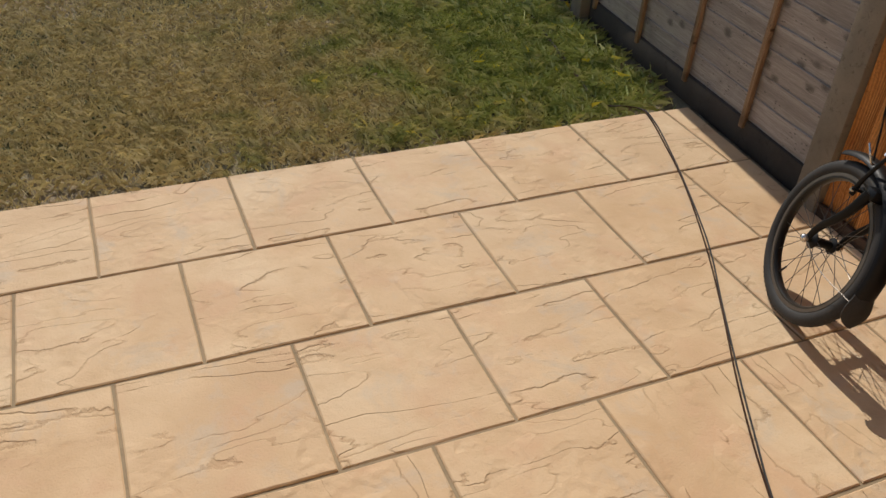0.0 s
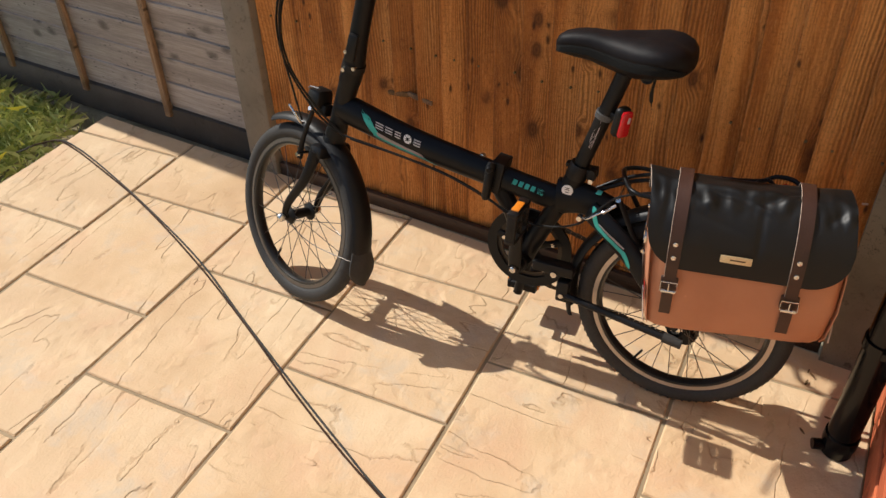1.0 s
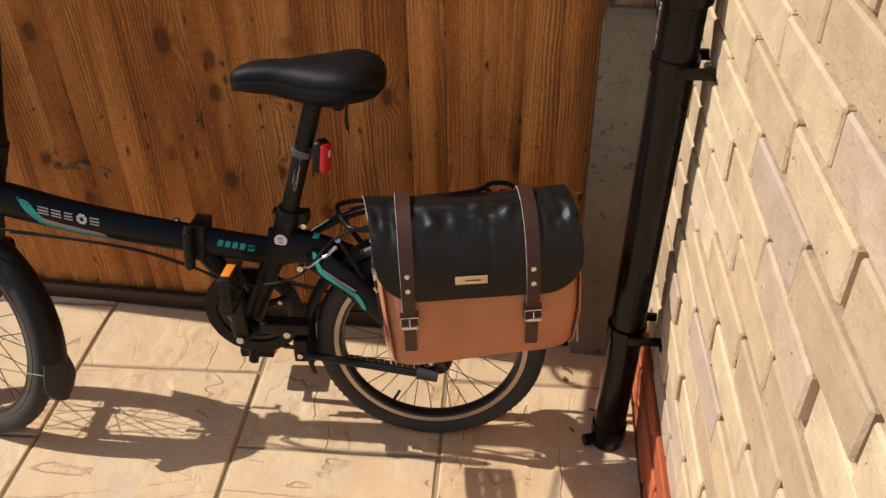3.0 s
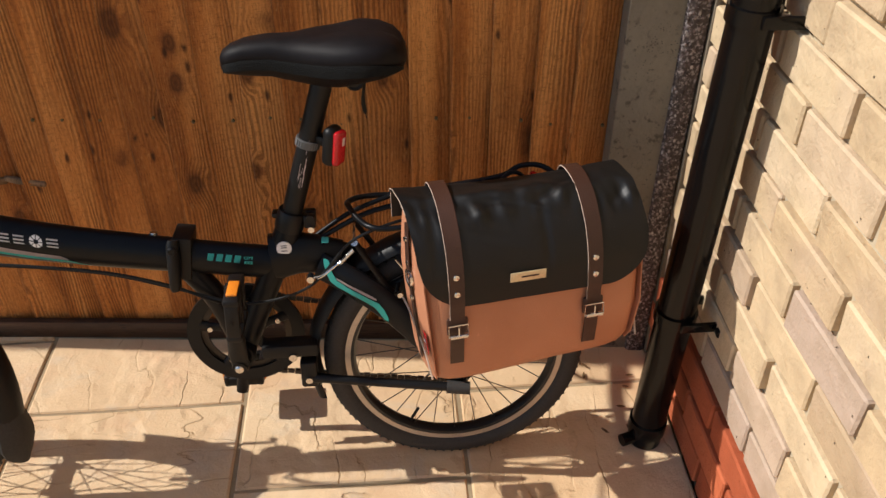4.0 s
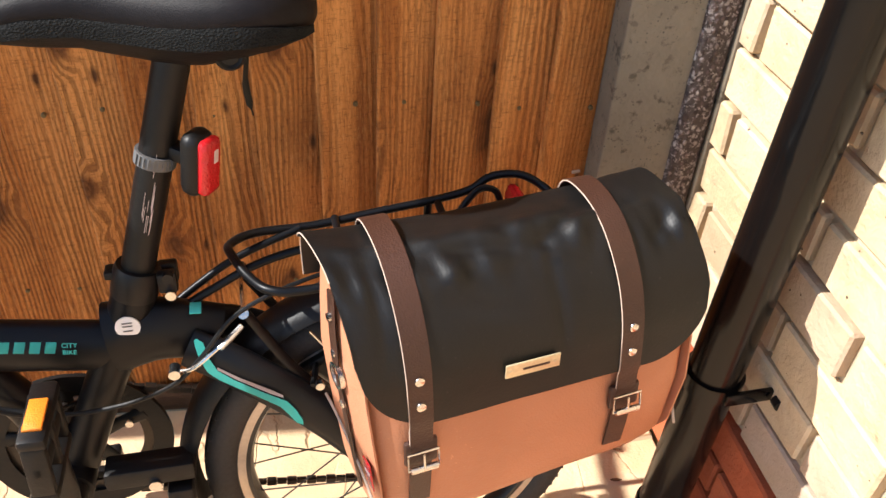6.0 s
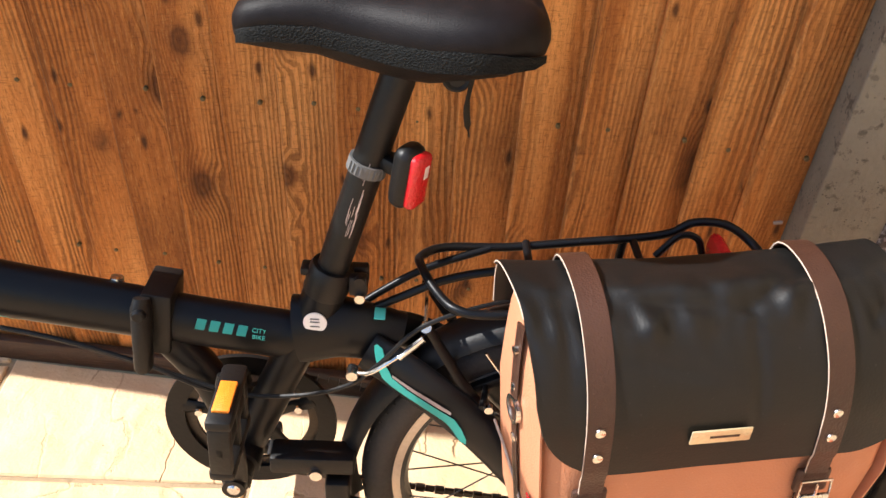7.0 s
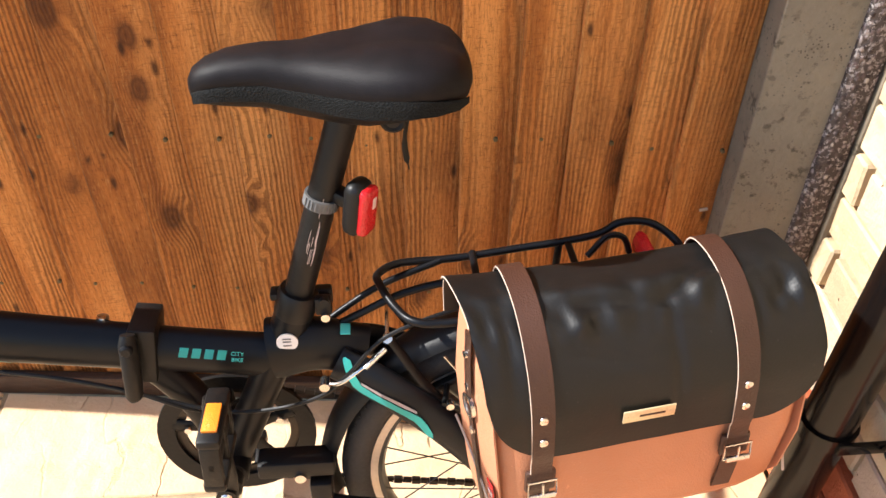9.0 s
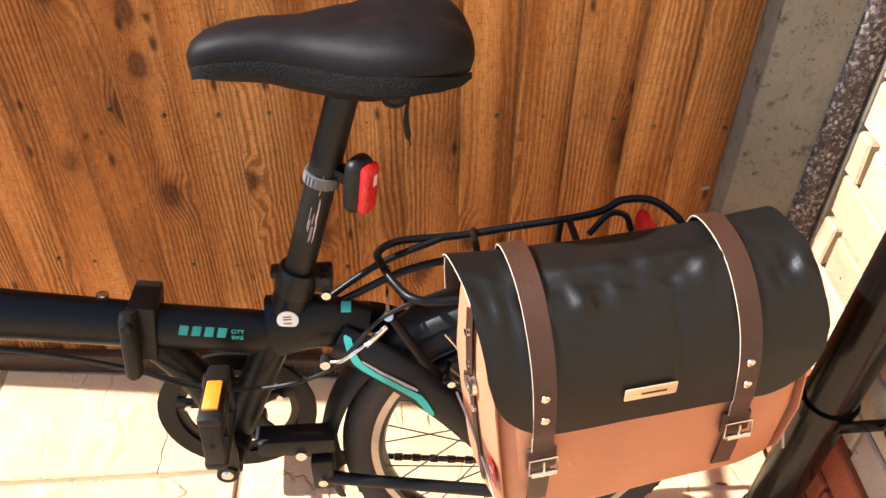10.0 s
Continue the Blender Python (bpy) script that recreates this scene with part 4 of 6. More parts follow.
def brake(parent_name, hub, m, ang, label):
    """Two upright brake arms with blocks and the cable across."""
    top = thing(parent_name, Matrix(), label, "")
    top.parent = bike
    for s in (-1, 1):
        b = bmesh.new()
        d = Vector((math.cos(radians(ang)), 0, math.sin(radians(ang))))
        side = Vector((0, 1, 0))
        fwd = Vector((-d.z, 0, d.x)) * 0.016
        p0 = hub + d * 0.175 + side * 0.038 * s + fwd
        p1 = hub + d * 0.23 + side * 0.044 * s + fwd
        p2 = hub + d * 0.318 + side * 0.036 * s + fwd
        sweep(b, spline([p0, p1, p2], 4), [0.008, 0.008, 0.0075, 0.007, 0.0065, 0.006, 0.006, 0.0055, 0.0055], 10, flat=0.6)
        part("arm", shaped(b, m), M_BLACK, top)
        b = bmesh.new()
        t = d.cross(side)
        box(b, 0.045, 0.012, 0.011, hub + d * 0.2 + side * 0.021 * s, 0.003, Matrix.Rotation(radians(90 - ang), 4, "Y"))
        rod(b, hub + d * 0.2 + side * 0.021 * s, hub + d * 0.2 + side * 0.058 * s + fwd * 0.5, 0.004, 8)
        part("brake_block", shaped(b, m), M_BLACK, top)
        b = bmesh.new()
        rod(b, p2 + Vector((0, 0.004 * s, 0.0)), p2 + Vector((0, 0.012 * s, 0.004)), 0.006, 10)
        rod(b, hub + d * 0.2 + side * 0.058 * s, hub + d * 0.2 + side * 0.066 * s, 0.005, 10)
        part("bolt", shaped(b, m), M_STEEL, top)
    b = bmesh.new()
    sweep(b, spline([p2 + Vector((0, -0.075, 0.004)), p2 + Vector((0, -0.03, 0.012)), p2 + Vector((0, 0.004, 0.004))], 5), 0.0022, 6)
    part("link_cable", shaped(b, m), M_STEEL, top)


brake("front_brake", FRONT, STEER, 75, "black V brake on the fork")
brake("rear_brake", REAR, None, 120, "black V brake at the rear wheel")

# main tube, oval
TUBE = [Vector((-0.90, 0, 0.572)), Vector((-0.84, 0, 0.557)), Vector((-0.75, 0, 0.532)), Vector((-0.64, 0, 0.509)), Vector((-0.51, 0, 0.487)), Vector((-0.375, 0, 0.466)), Vector((-0.31, 0, 0.457))]
TUBE_L = spline(TUBE, 6)


def tube_at(u):
    for a, b in zip(TUBE_L, TUBE_L[1:]):
        if a.x <= u <= b.x:
            return a.lerp(b, (u - a.x) / (b.x - a.x))
    return TUBE_L[-1] if u > TUBE_L[-1].x else TUBE_L[0]


TA, TB = 0.0325, 0.0235


def tube_k(u):
    """The tube is stoutest at the head and slims towards the hinge."""
    return 1.14 - 0.2 * max(0.0, min(1.0, (u + 0.84) / 0.4))


b = bmesh.new()
sweep(b, TUBE_L, [TB * tube_k(q.x) for q in TUBE_L], 28, flat=TA / TB, side=(0, 1, 0))
main_tube = part("main_tube", b, M_FRAME, bike, "black oval aluminium main tube")


def decal(name, outline, mat, parent, lift=0.0007, label="", surf=None):
    """A thin transfer on the tube's near side. outline: rows of (u, height at lower edge, height at upper edge)."""
    q = bmesh.new()
    rows = []
    for u, lo, hi in outline:
        row = []
        for k in range(5):
            row.append((surf or on_tube)(u, lo + (hi - lo) * k / 4, lift))
        rows.append([q.verts.new(p) for p in row])
    for r0, r1 in zip(rows, rows[1:]):
        for k in range(4):
            q.faces.new((r0[k], r0[k + 1], r1[k + 1], r1[k]))
    bmesh.ops.solidify(q, geom=q.faces[:], thickness=0.0005)
    return part(name, q, mat, parent, label)


def on_tube(u, h, lift):
    c = tube_at(u)
    ta, tb = TA * tube_k(u), TB * tube_k(u)
    h = max(-ta * 0.98, min(ta * 0.98, h))
    n = tb * math.sqrt(1 - (h / ta) ** 2)
    return Vector((u, -(n + lift), c.z + h))


decal("stripe", [(-0.829, 0.024, 0.0365), (-0.822, 0.012, 0.036), (-0.813, 0.000, 0.031), (-0.803, -0.010, 0.018), (-0.793, -0.0155, 0.006), (-0.783, -0.018, -0.003)], M_TEAL, main_tube, label="teal stripe")
decal("stripe", [(-0.786, -0.0155, -0.004), (-0.75, -0.016, -0.0065), (-0.71, -0.017, -0.0085), (-0.672, -0.0175, -0.0095), (-0.662, -0.0185, -0.0145)], M_SILVERDECAL, main_tube, label="silver stripe")
decal("stripe", [(-0.796, -0.019, -0.012), (-0.775, -0.0212, -0.0155), (-0.73, -0.0222, -0.016), (-0.685, -0.023, -0.017), (-0.66, -0.0232, -0.0185), (-0.645, -0.0262, -0.0225), (-0.630, -0.0285, -0.0265)], M_TEAL, main_tube, 0.0011, "teal stripe")
# maker's mark as plain white shapes
for u, wide in ((-0.790, 0.021), (-0.764, 0.019), (-0.739, 0.016), (-0.689, 0.018)):
    for lo, hi in ((0.006, 0.0085), (0.0115, 0.0145), (0.0175, 0.020)):
        decal("mark", [(u, lo, hi), (u + wide, lo, hi)], M_WHITE, main_tube, label="white maker's mark")
b = bmesh.new()
for k in range(8):
    a0 = 2 * math.pi * k / 8
    vs = []
    for r, da in ((0.004, 0.08), (0.0105, 0.05), (0.0105, 0.68), (0.004, 0.6)):
        p = on_tube(-0.705 + r * math.cos(a0 + da), 0.013 + r * math.sin(a0 + da), 0.0008)
        vs.append(b.verts.new(p))
    b.faces.new(vs)
part("mark", b, M_WHITE, main_tube, "white wheel-shaped mark")
# model name as plain teal bars
for k in range(4):
    u = -0.438 + 0.0147 * k
    decal("mark", [(u, 0.0065, 0.0078), (u + 0.0032, 0.0065, 0.0185), (u + 0.0098, 0.0065, 0.0185), (u + 0.013, 0.0172, 0.0185)], M_TEAL, main_tube, label="teal model mark")


def words(text, size, mat, parent, m, name="lettering", label=""):
    """Words in the built-in font, as a thin mesh."""
    cu = bpy.data.curves.new(name, "FONT")
    cu.body, cu.size, cu.extrude, cu.resolution_u = text, size, 0.0002, 2
    tmp = bpy.data.objects.new(name, cu)
    me = bpy.data.meshes.new_from_object(tmp)
    bpy.data.objects.remove(tmp)
    me.materials.append(mat)
    ob = new(name, me)
    ob.parent = parent
    ob.matrix_basis = m
    return tagged(ob, label)


words("CITY", 0.0072, M_TEAL, main_tube, Matrix.Translation(on_tube(-0.377, 0.0135, 0.0014)) @ pose(0, 0, 0, 74, 8, 0), label="small teal lettering")
words("BIKE", 0.0072, M_TEAL, main_tube, Matrix.Translation(on_tube(-0.377, 0.006, 0.0014)) @ pose(0, 0, 0, 82, 8, 0), label="small teal lettering")

# frame hinge
b = bmesh.new()
box(b, 0.032, 0.056, 0.080, (-0.478, 0, 0.489), 0.003, Matrix.Rotation(radians(8), 4, "Y"))
hinge = part("frame_hinge", b, M_BLACK, bike, "black frame hinge")
b = bmesh.new()
sweep(b, [(-0.485, -0.034, 0.530), (-0.486, -0.038, 0.520), (-0.488, -0.043, 0.480), (-0.491, -0.046, 0.446), (-0.491, -0.0455, 0.441)], [0.009, 0.0115, 0.0115, 0.0105, 0.008], 18, flat=0.8)
part("hinge_lever", b, M_BLACK, hinge, "black lever folded down beside the hinge")
b = bmesh.new()
lathe(b, [(0.0, -0.004), (0.0055, -0.004), (0.0075, -0.002), (0.0075, 0.004), (0.0, 0.004)], 16, False, (-0.486, -0.048, 0.517))
part("pivot", b, M_FRAME, hinge)
b = bmesh.new()
rod(b, (-0.528, 0.010, 0.508), (-0.526, 0.012, 0.523), 0.009, 14, 0.007)
part("bolt", b, M_STEEL, hinge, "bright steel bolt")

# seat tube, post, clamp
BB = Vector((-0.402, 0, 0.288))
SEAT_A, SEAT_B = Vector((-0.302, 0, 0.513)), Vector((-0.211, 0, 0.817))
b = bmesh.new()
sweep(b, [BB, BB.lerp(SEAT_A, 0.5), SEAT_A, SEAT_A.lerp(SEAT_B, 0.1)], [0.024, 0.022, 0.0235, 0.0235], 24)
part("seat_tube", b, M_FRAME, bike)
b = bmesh.new()
sweep(b, [SEAT_A.lerp(SEAT_B, k) for k in (0.05, 0.80, 0.86, 0.88, 1.0)], [0.0172, 0.0172, 0.0172, 0.0165, 0.0125], 24)
seat_post = part("seat_post", b, M_BLACK, bike, "black seat post with worn scratches")
b = bmesh.new()
p, d = SEAT_A.lerp(SEAT_B, 0.44), (SEAT_B - SEAT_A).normalized()
rng = random.Random(9)
for k in range(14):
    a = rng.uniform(-1.9, -1.2)
    s0 = rng.uniform(0.30, 0.52)
    ln = rng.uniform(0.01, 0.035)
    e1 = Vector((0, 1, 0))
    e2 = d.cross(e1)
    q = [SEAT_A.lerp(SEAT_B, s0) + e1 * 0.01726 * math.sin(a) + e2 * 0.01726 * -math.cos(a), None]
    q[1] = q[0] + d * ln
    sweep(b, q, 0.0003, 4)
part("scratch", b, M_SILVERDECAL, seat_post, "worn bright scratches")
b = bmesh.new()
sweep(b, [SEAT_A.lerp(SEAT_B, k) for k in (0.03, 0.045, 0.135, 0.15)], [0.0225, 0.0245, 0.0245, 0.0225], 24)
box(b, 0.020, 0.013, 0.024, SEAT_A.lerp(SEAT_B, 0.095) + Vector((0.032, -0.010, 0.0)), 0.003)
box(b, 0.020, 0.013, 0.024, SEAT_A.lerp(SEAT_B, 0.095) + Vector((0.032, 0.010, 0.0)), 0.003)
box(b, 0.012, 0.02, 0.010, SEAT_A.lerp(SEAT_B, 0.125) + Vector((-0.027, 0.004, 0.0)), 0.003)
clamp = part("seat_clamp", b, M_BLACK, bike, "black seat clamp")
for dz in (-0.012, 0.010):
    b = bmesh.new()
    rod(b, SEAT_A.lerp(SEAT_B, 0.095) + Vector((0.034, -0.014, dz)), SEAT_A.lerp(SEAT_B, 0.095) + Vector((0.034, -0.022, dz)), 0.0055, 12)
    part("bolt", b, M_STEEL if dz < 0 else M_BLACK, clamp)
b = bmesh.new()
lathe(b, [(0.0, -0.0262), (0.0128, -0.0255), (0.0128, -0.0235), (0.0, -0.0235)], 24, False, SEAT_A + Vector((-0.005, 0, -0.014)))
sticker = part("sticker", b, M_WHITE, bike, "round white sticker on the frame")
for dz in (-0.004, 0.002, 0.006):
    b = bmesh.new()
    box(b, 0.010, 0.0006, 0.0015, SEAT_A + Vector((-0.005, -0.0264, -0.014 + dz)))
    part("print", b, M_GREYSTRAP, sticker)

# strut, bottom bracket, elevated stays
b = bmesh.new()
sweep(b, spline([(-0.475, 0, 0.455), (-0.435, 0, 0.39), BB], 5), 0.021, 18)
part("down_strut", b, M_FRAME, bike)
b = bmesh.new()
lathe(b, [(0.0, -0.04), (0.023, -0.04), (0.024, -0.036), (0.024, 0.036), (0.023, 0.04), (0.0, 0.04)], 24, False, BB)
part("bottom_bracket", b, M_FRAME, bike)
b = bmesh.new()
sweep(b, spline([(-0.33, 0, 0.47), (-0.28, 0, 0.475), (-0.215, 0, 0.462)], 6), [0.03 - 0.0006 * k for k in range(13)], 24, flat=1.45, side=(0, 1, 0))
part("yoke", b, M_FRAME, bike)
STAY = [Vector((-0.25, -0.022, 0.462)), Vector((-0.195, -0.042, 0.435)), Vector((-0.12, -0.057, 0.376)), Vector((-0.06, -0.064, 0.308)), Vector((-0.015, -0.066, 0.25))]
for s in (1, -1):
    b = bmesh.new()
    sweep(b, spline([Vector((q.x, q.y * s, q.z)) for q in STAY], 6), [0.0125] * 20 + [0.011] * 5, 18, flat=2.1, side=(0, 1, 0))
    stay = part("rear_stay", b, M_FRAME, bike, "black flattened rear stay")
    if s == 1:
        near_stay = stay
    b = bmesh.new()
    lathe(b, [(0.0, -0.004), (0.02, -0.004), (0.02, 0.004), (0.0, 0.004)], 16, False, (-0.015, -0.066 * s, 0.245))
    part("dropout", b, M_FRAME, stay)


def stay_strip(rows, mat, label):
    """A transfer along the near stay: rows of (u, height, width)."""
    L = spline(STAY, 8)
    q = bmesh.new()
    rr = []
    for u, h, w in rows:
        for a, c in zip(L, L[1:]):
            if a.x <= u <= c.x:
                p = a.lerp(c, (u - a.x) / (c.x - a.x))
                break
        ring = []
        for k in range(4):
            hh = h - w / 2 + w * k / 3
            t = max(-0.95, min(0.95, (hh - p.z) * 0.72 / 0.026))
            ring.append(q.verts.new((u, p.y - 0.0128 * math.sqrt(1 - 0.6 * t * t) - 0.0022, hh)))
        rr.append(ring)
    for r0, r1 in zip(rr, rr[1:]):
        for k in range(3):
            q.faces.new((r0[k], r0[k + 1], r1[k + 1], r1[k]))
    bmesh.ops.solidify(q, geom=q.faces[:], thickness=0.0005)
    return part("stripe", q, mat, near_stay, label)


stay_strip([(-0.242, 0.478, 0.008), (-0.239, 0.470, 0.028), (-0.233, 0.460, 0.040), (-0.229, 0.448, 0.024), (-0.222, 0.4375, 0.014), (-0.205, 0.4275, 0.011), (-0.175, 0.411, 0.011), (-0.160, 0.402, 0.013), (-0.152, 0.394, 0.020), (-0.144, 0.381, 0.022), (-0.137, 0.371, 0.008)], M_TEAL, "teal stripe")
stay_strip([(-0.222, 0.4475, 0.004), (-0.20, 0.4350, 0.005), (-0.17, 0.4190, 0.006), (-0.156, 0.4115, 0.004)], M_SILVERDECAL, "silver stripe")
b = bmesh.new()
box(b, 0.012, 0.02, 0.0016, (-0.238, -0.012, 0.505), 0.0005, Matrix.Rotation(radians(3), 4, "Y"))
part("stripe", b, M_TEAL, near_stay, "teal stripe")

# cranks, pedals, chainwheel
CR = BB + Vector((0.0, 0, 0))
b = bmesh.new()
sweep(b, [CR + Vector((0.0, -0.062, -0.012)), CR + Vector((0.0, -0.066, 0.03)), CR + Vector((0.004, -0.074, 0.10)), CR + Vector((0.008, -0.078, 0.165)), CR + Vector((0.008, -0.078, 0.18))], [0.013, 0.017, 0.0135, 0.0125, 0.009], 16, flat=0.62, side=(1, 0, 0))
crank_l = part("crank", b, M_BLACK, bike, "black crank arm")
b = bmesh.new()
rod(b, CR + Vector((0, -0.05, 0)), CR + Vector((0, -0.076, 0)), 0.0135, 18)
rod(b, CR + Vector((0, -0.04, 0)), CR + Vector((0, -0.06, 0)), 0.018, 18)
part("axle", b, M_BLACK, crank_l)
b = bmesh.new()
lathe(b, [(0.0, -0.0785), (0.004, -0.0785), (0.007, -0.0775), (0.008, -0.076), (0.0, -0.0755)], 14, False, CR)
part("bolt", b, M_STEEL, crank_l)


def pedal(name, m):
    top = thing(name, Matrix(), "black folding pedal with amber reflectors", "")
    top.parent = bike
    top.matrix_basis = m
    for sy in (-1, 1):
        q = bmesh.new()
        box(q, 0.014, 0.086, 0.026, (0.033 * sy, 0, 0), 0.005)
        part("side_plate", q, M_BLACK, top)
    for yy in (-0.037, 0.0, 0.037):
        q = bmesh.new()
        box(q, 0.06, 0.012, 0.022, (0, yy, 0), 0.003)
        part("crossbar", q, M_BLACK, top)
    q = bmesh.new()
    box(q, 0.022, 0.086, 0.018, (0, 0, 0), 0.006)
    part("sleeve", q, M_BLACK, top)
    for sx in (-1, 1):
        q = bmesh.new()
        box(q, 0.004, 0.042, 0.017, (0.0412 * sx, -0.008, 0), 0.0012)
        part("reflector", q, M_ORANGE, top, "amber reflector")
    return top


pedal("pedal", Matrix.Translation(CR + Vector((0.022, -0.133, 0.168))) @ Matrix.Rotation(radians(-88), 4, "Y"))
pedal("pedal", Matrix.Translation(CR + Vector((-0.034, 0.15, -0.168))) @ Matrix.Rotation(radians(4), 4, "X"))
b = bmesh.new()
sweep(b, [CR + Vector((0, 0.062, 0)), CR + Vector((-0.02, 0.076, -0.10)), CR + Vector((-0.034, 0.08, -0.172))], [0.017, 0.0135, 0.0115], 14, flat=0.62, side=(1, 0, 0))
part("crank", b, M_BLACK, bike)
b = bmesh.new()
rod(b, CR + Vector((-0.034, 0.075, -0.168)), CR + Vector((-0.034, 0.11, -0.168)), 0.007, 10)
part("pedal_axle", b, M_STEEL, bike)
b = bmesh.new()
lathe(b, [(0.108, 0.034), (0.108, 0.040), (0.088, 0.043), (0.084, 0.040), (0.084, 0.036)], 48, True, CR)
ring = part("chain_guard", b, M_BLACK, bike, "black round chain guard")
for k in range(5):
    q = bmesh.new()
    a = 2 * math.pi * k / 5 + 0.4
    sweep(q, [CR + Vector((0.015 * math.cos(a), 0.045, 0.015 * math.sin(a))), CR + Vector((0.05 * math.cos(a), 0.043, 0.05 * math.sin(a))), CR + Vector((0.088 * math.cos(a), 0.039, 0.088 * math.sin(a)))], [0.014, 0.009, 0.011], 10, flat=0.4, side=(-math.sin(a), 0, math.cos(a)))
    part("spider_arm", q, M_BLACK, ring)
    q = bmesh.new()
    rod(q, CR + Vector((0.066 * math.cos(a), 0.034, 0.066 * math.sin(a))), CR + Vector((0.066 * math.cos(a), 0.030, 0.066 * math.sin(a))), 0.005, 10)
    part("bolt", q, M_STEEL, ring)
b = bmesh.new()
prof = []
for k in range(46 * 2):
    a = 2 * math.pi * k / 92
    prof.append((0.094 if k % 2 else 0.088, a))
outer = [[b.verts.new(CR + Vector((r * math.cos(a), y, r * math.sin(a)))) for r, a in prof] for y in (0.042, 0.046)]
inner = [[b.verts.new(CR + Vector((0.072 * math.cos(a), y, 0.072 * math.sin(a)))) for r, a in prof] for y in (0.042, 0.046)]
for k in range(92):
    j = (k + 1) % 92
    b.faces.new((outer[0][k], outer[0][j], outer[1][j], outer[1][k]))
    b.faces.new((inner[0][k], inner[1][k], inner[1][j], inner[0][j]))
    b.faces.new((outer[0][k], inner[0][k], inner[0][j], outer[0][j]))
    b.faces.new((outer[1][k], outer[1][j], inner[1][j], inner[1][k]))
part("chainring", b, M_CHAIN, bike, "dark steel chainring", 20)
# chain: links along both runs and round the two wheels
b = bmesh.new()
RC, RS = 0.091, 0.036
SPR = Vector((-0.015, 0.046, 0.245))
path_c = []
for k in range(30):
    path_c.append(CR + Vector((RC * math.cos(a), 0.046, RC * math.sin(a))) if (a := radians(95 + 170 * k / 29)) is not None else None)
low = SPR + Vector((0.01, 0, -0.11))
n_low = 30
path_c += [CR.lerp(low, 0) + Vector((0, 0.046, -RC)) + (low - CR - Vector((0, 0.046, -RC))) * (k / n_low) for k in range(1, n_low)]
path_c += [low + Vector((0.03 * math.sin(radians(180 * k / 8)), 0, 0.03 - 0.03 * math.cos(radians(180 * k / 8)))) for k in range(9)]
path_c += [SPR + Vector((RS * math.cos(radians(-60 + 150 * k / 9)), 0, RS * math.sin(radians(-60 + 150 * k / 9)))) for k in range(10)]
up0 = SPR + Vector((0, 0, RS))
up1 = CR + Vector((-0.008, 0.046, RC))
path_c += [up0.lerp(up1, k / 30) for k in range(1, 30)]
for k, (p, q) in enumerate(zip(path_c, path_c[1:] + path_c[:1])):
    d = q - p
    if d.length < 1e-5:
        continue
    ang = math.atan2(d.z, d.x)
    box(b, d.length * 0.94, 0.0085 if k % 2 else 0.005, 0.0078, (p + q) / 2, 0, Matrix.Rotation(-ang, 4, "Y"))
tagged(part("chain", b, M_CHAIN, bike, "dark oily roller chain", 0), kind="stuff")
b = bmesh.new()
for r, y in ((0.036, 0.046), (0.03, 0.041), (0.026, 0.036), (0.04, 0.051)):
    lathe(b, [(0.012, y - 0.001), (r, y - 0.001), (r, y + 0.001), (0.012, y + 0.001)], 28, True, REAR)
part("sprocket", b, M_CHAIN, bike)
b = bmesh.new()
box(b, 0.022, 0.02, 0.11, (0.008, 0.055, 0.18), 0.006, Matrix.Rotation(radians(12), 4, "Y"))
rod(b, (0.0, 0.04, 0.15), (0.0, 0.062, 0.15), 0.02, 18)
rod(b, (0.01, 0.04, 0.20), (0.01, 0.062, 0.20), 0.017, 18)
part("derailleur", b, M_BLACK, bike, "black rear derailleur")

# kickstand folded back
b = bmesh.new()
box(b, 0.10, 0.034, 0.026, (-0.315, -0.03, 0.298), 0.004)
box(b, 0.03, 0.026, 0.055, (-0.285, -0.04, 0.248), 0.005)
stand = part("kickstand", b, M_BLACK, bike, "black kickstand folded back")
b = bmesh.new()
sweep(b, [(-0.28, -0.045, 0.238), (-0.25, -0.05, 0.236), (-0.05, -0.075, 0.223), (-0.012, -0.078, 0.220)], [0.010, 0.0085, 0.0085, 0.0085], 14)
part("leg", b, M_BLACK, stand)
b = bmesh.new()
rod(b, (-0.037, -0.076, 0.2215), (0.005, -0.08, 0.218), 0.012, 14)
part("foot", b, M_RUBBER, stand)
b = bmesh.new()
rod(b, (-0.285, -0.052, 0.24), (-0.285, -0.059, 0.24), 0.0062, 12)
rod(b, (-0.31, -0.046, 0.288), (-0.31, -0.052, 0.288), 0.0075, 12)
part("bolt", b, M_STEEL, stand)

# cables
def cable_part(name, pts, r, mat, m=None, parent=bike):
    q = bmesh.new()
    sweep(q, spline(pts, 8), r, 8)
    return part(name, shaped(q, m), mat, parent)


cable_part("brake_cable", [(-0.86, -0.026, 0.503), (-0.72, -0.026, 0.488), (-0.6, -0.028, 0.468), (-0.5, -0.03, 0.436), (-0.40, -0.034, 0.402), (-0.33, -0.042, 0.408), (-0.27, -0.055, 0.438), (-0.235, -0.058, 0.474), (-0.19, -0.056, 0.525), (-0.11, -0.045, 0.552), (-0.05, -0.03, 0.545)], 0.0026, M_BLACK)
cable_part("gear_cable", [(-0.88, -0.024, 0.508), (-0.72, -0.03, 0.492), (-0.6, -0.032, 0.473), (-0.5, -0.034, 0.442), (-0.42, -0.03, 0.40), (-0.36, 0.02, 0.38)], 0.0026, M_BLACK)
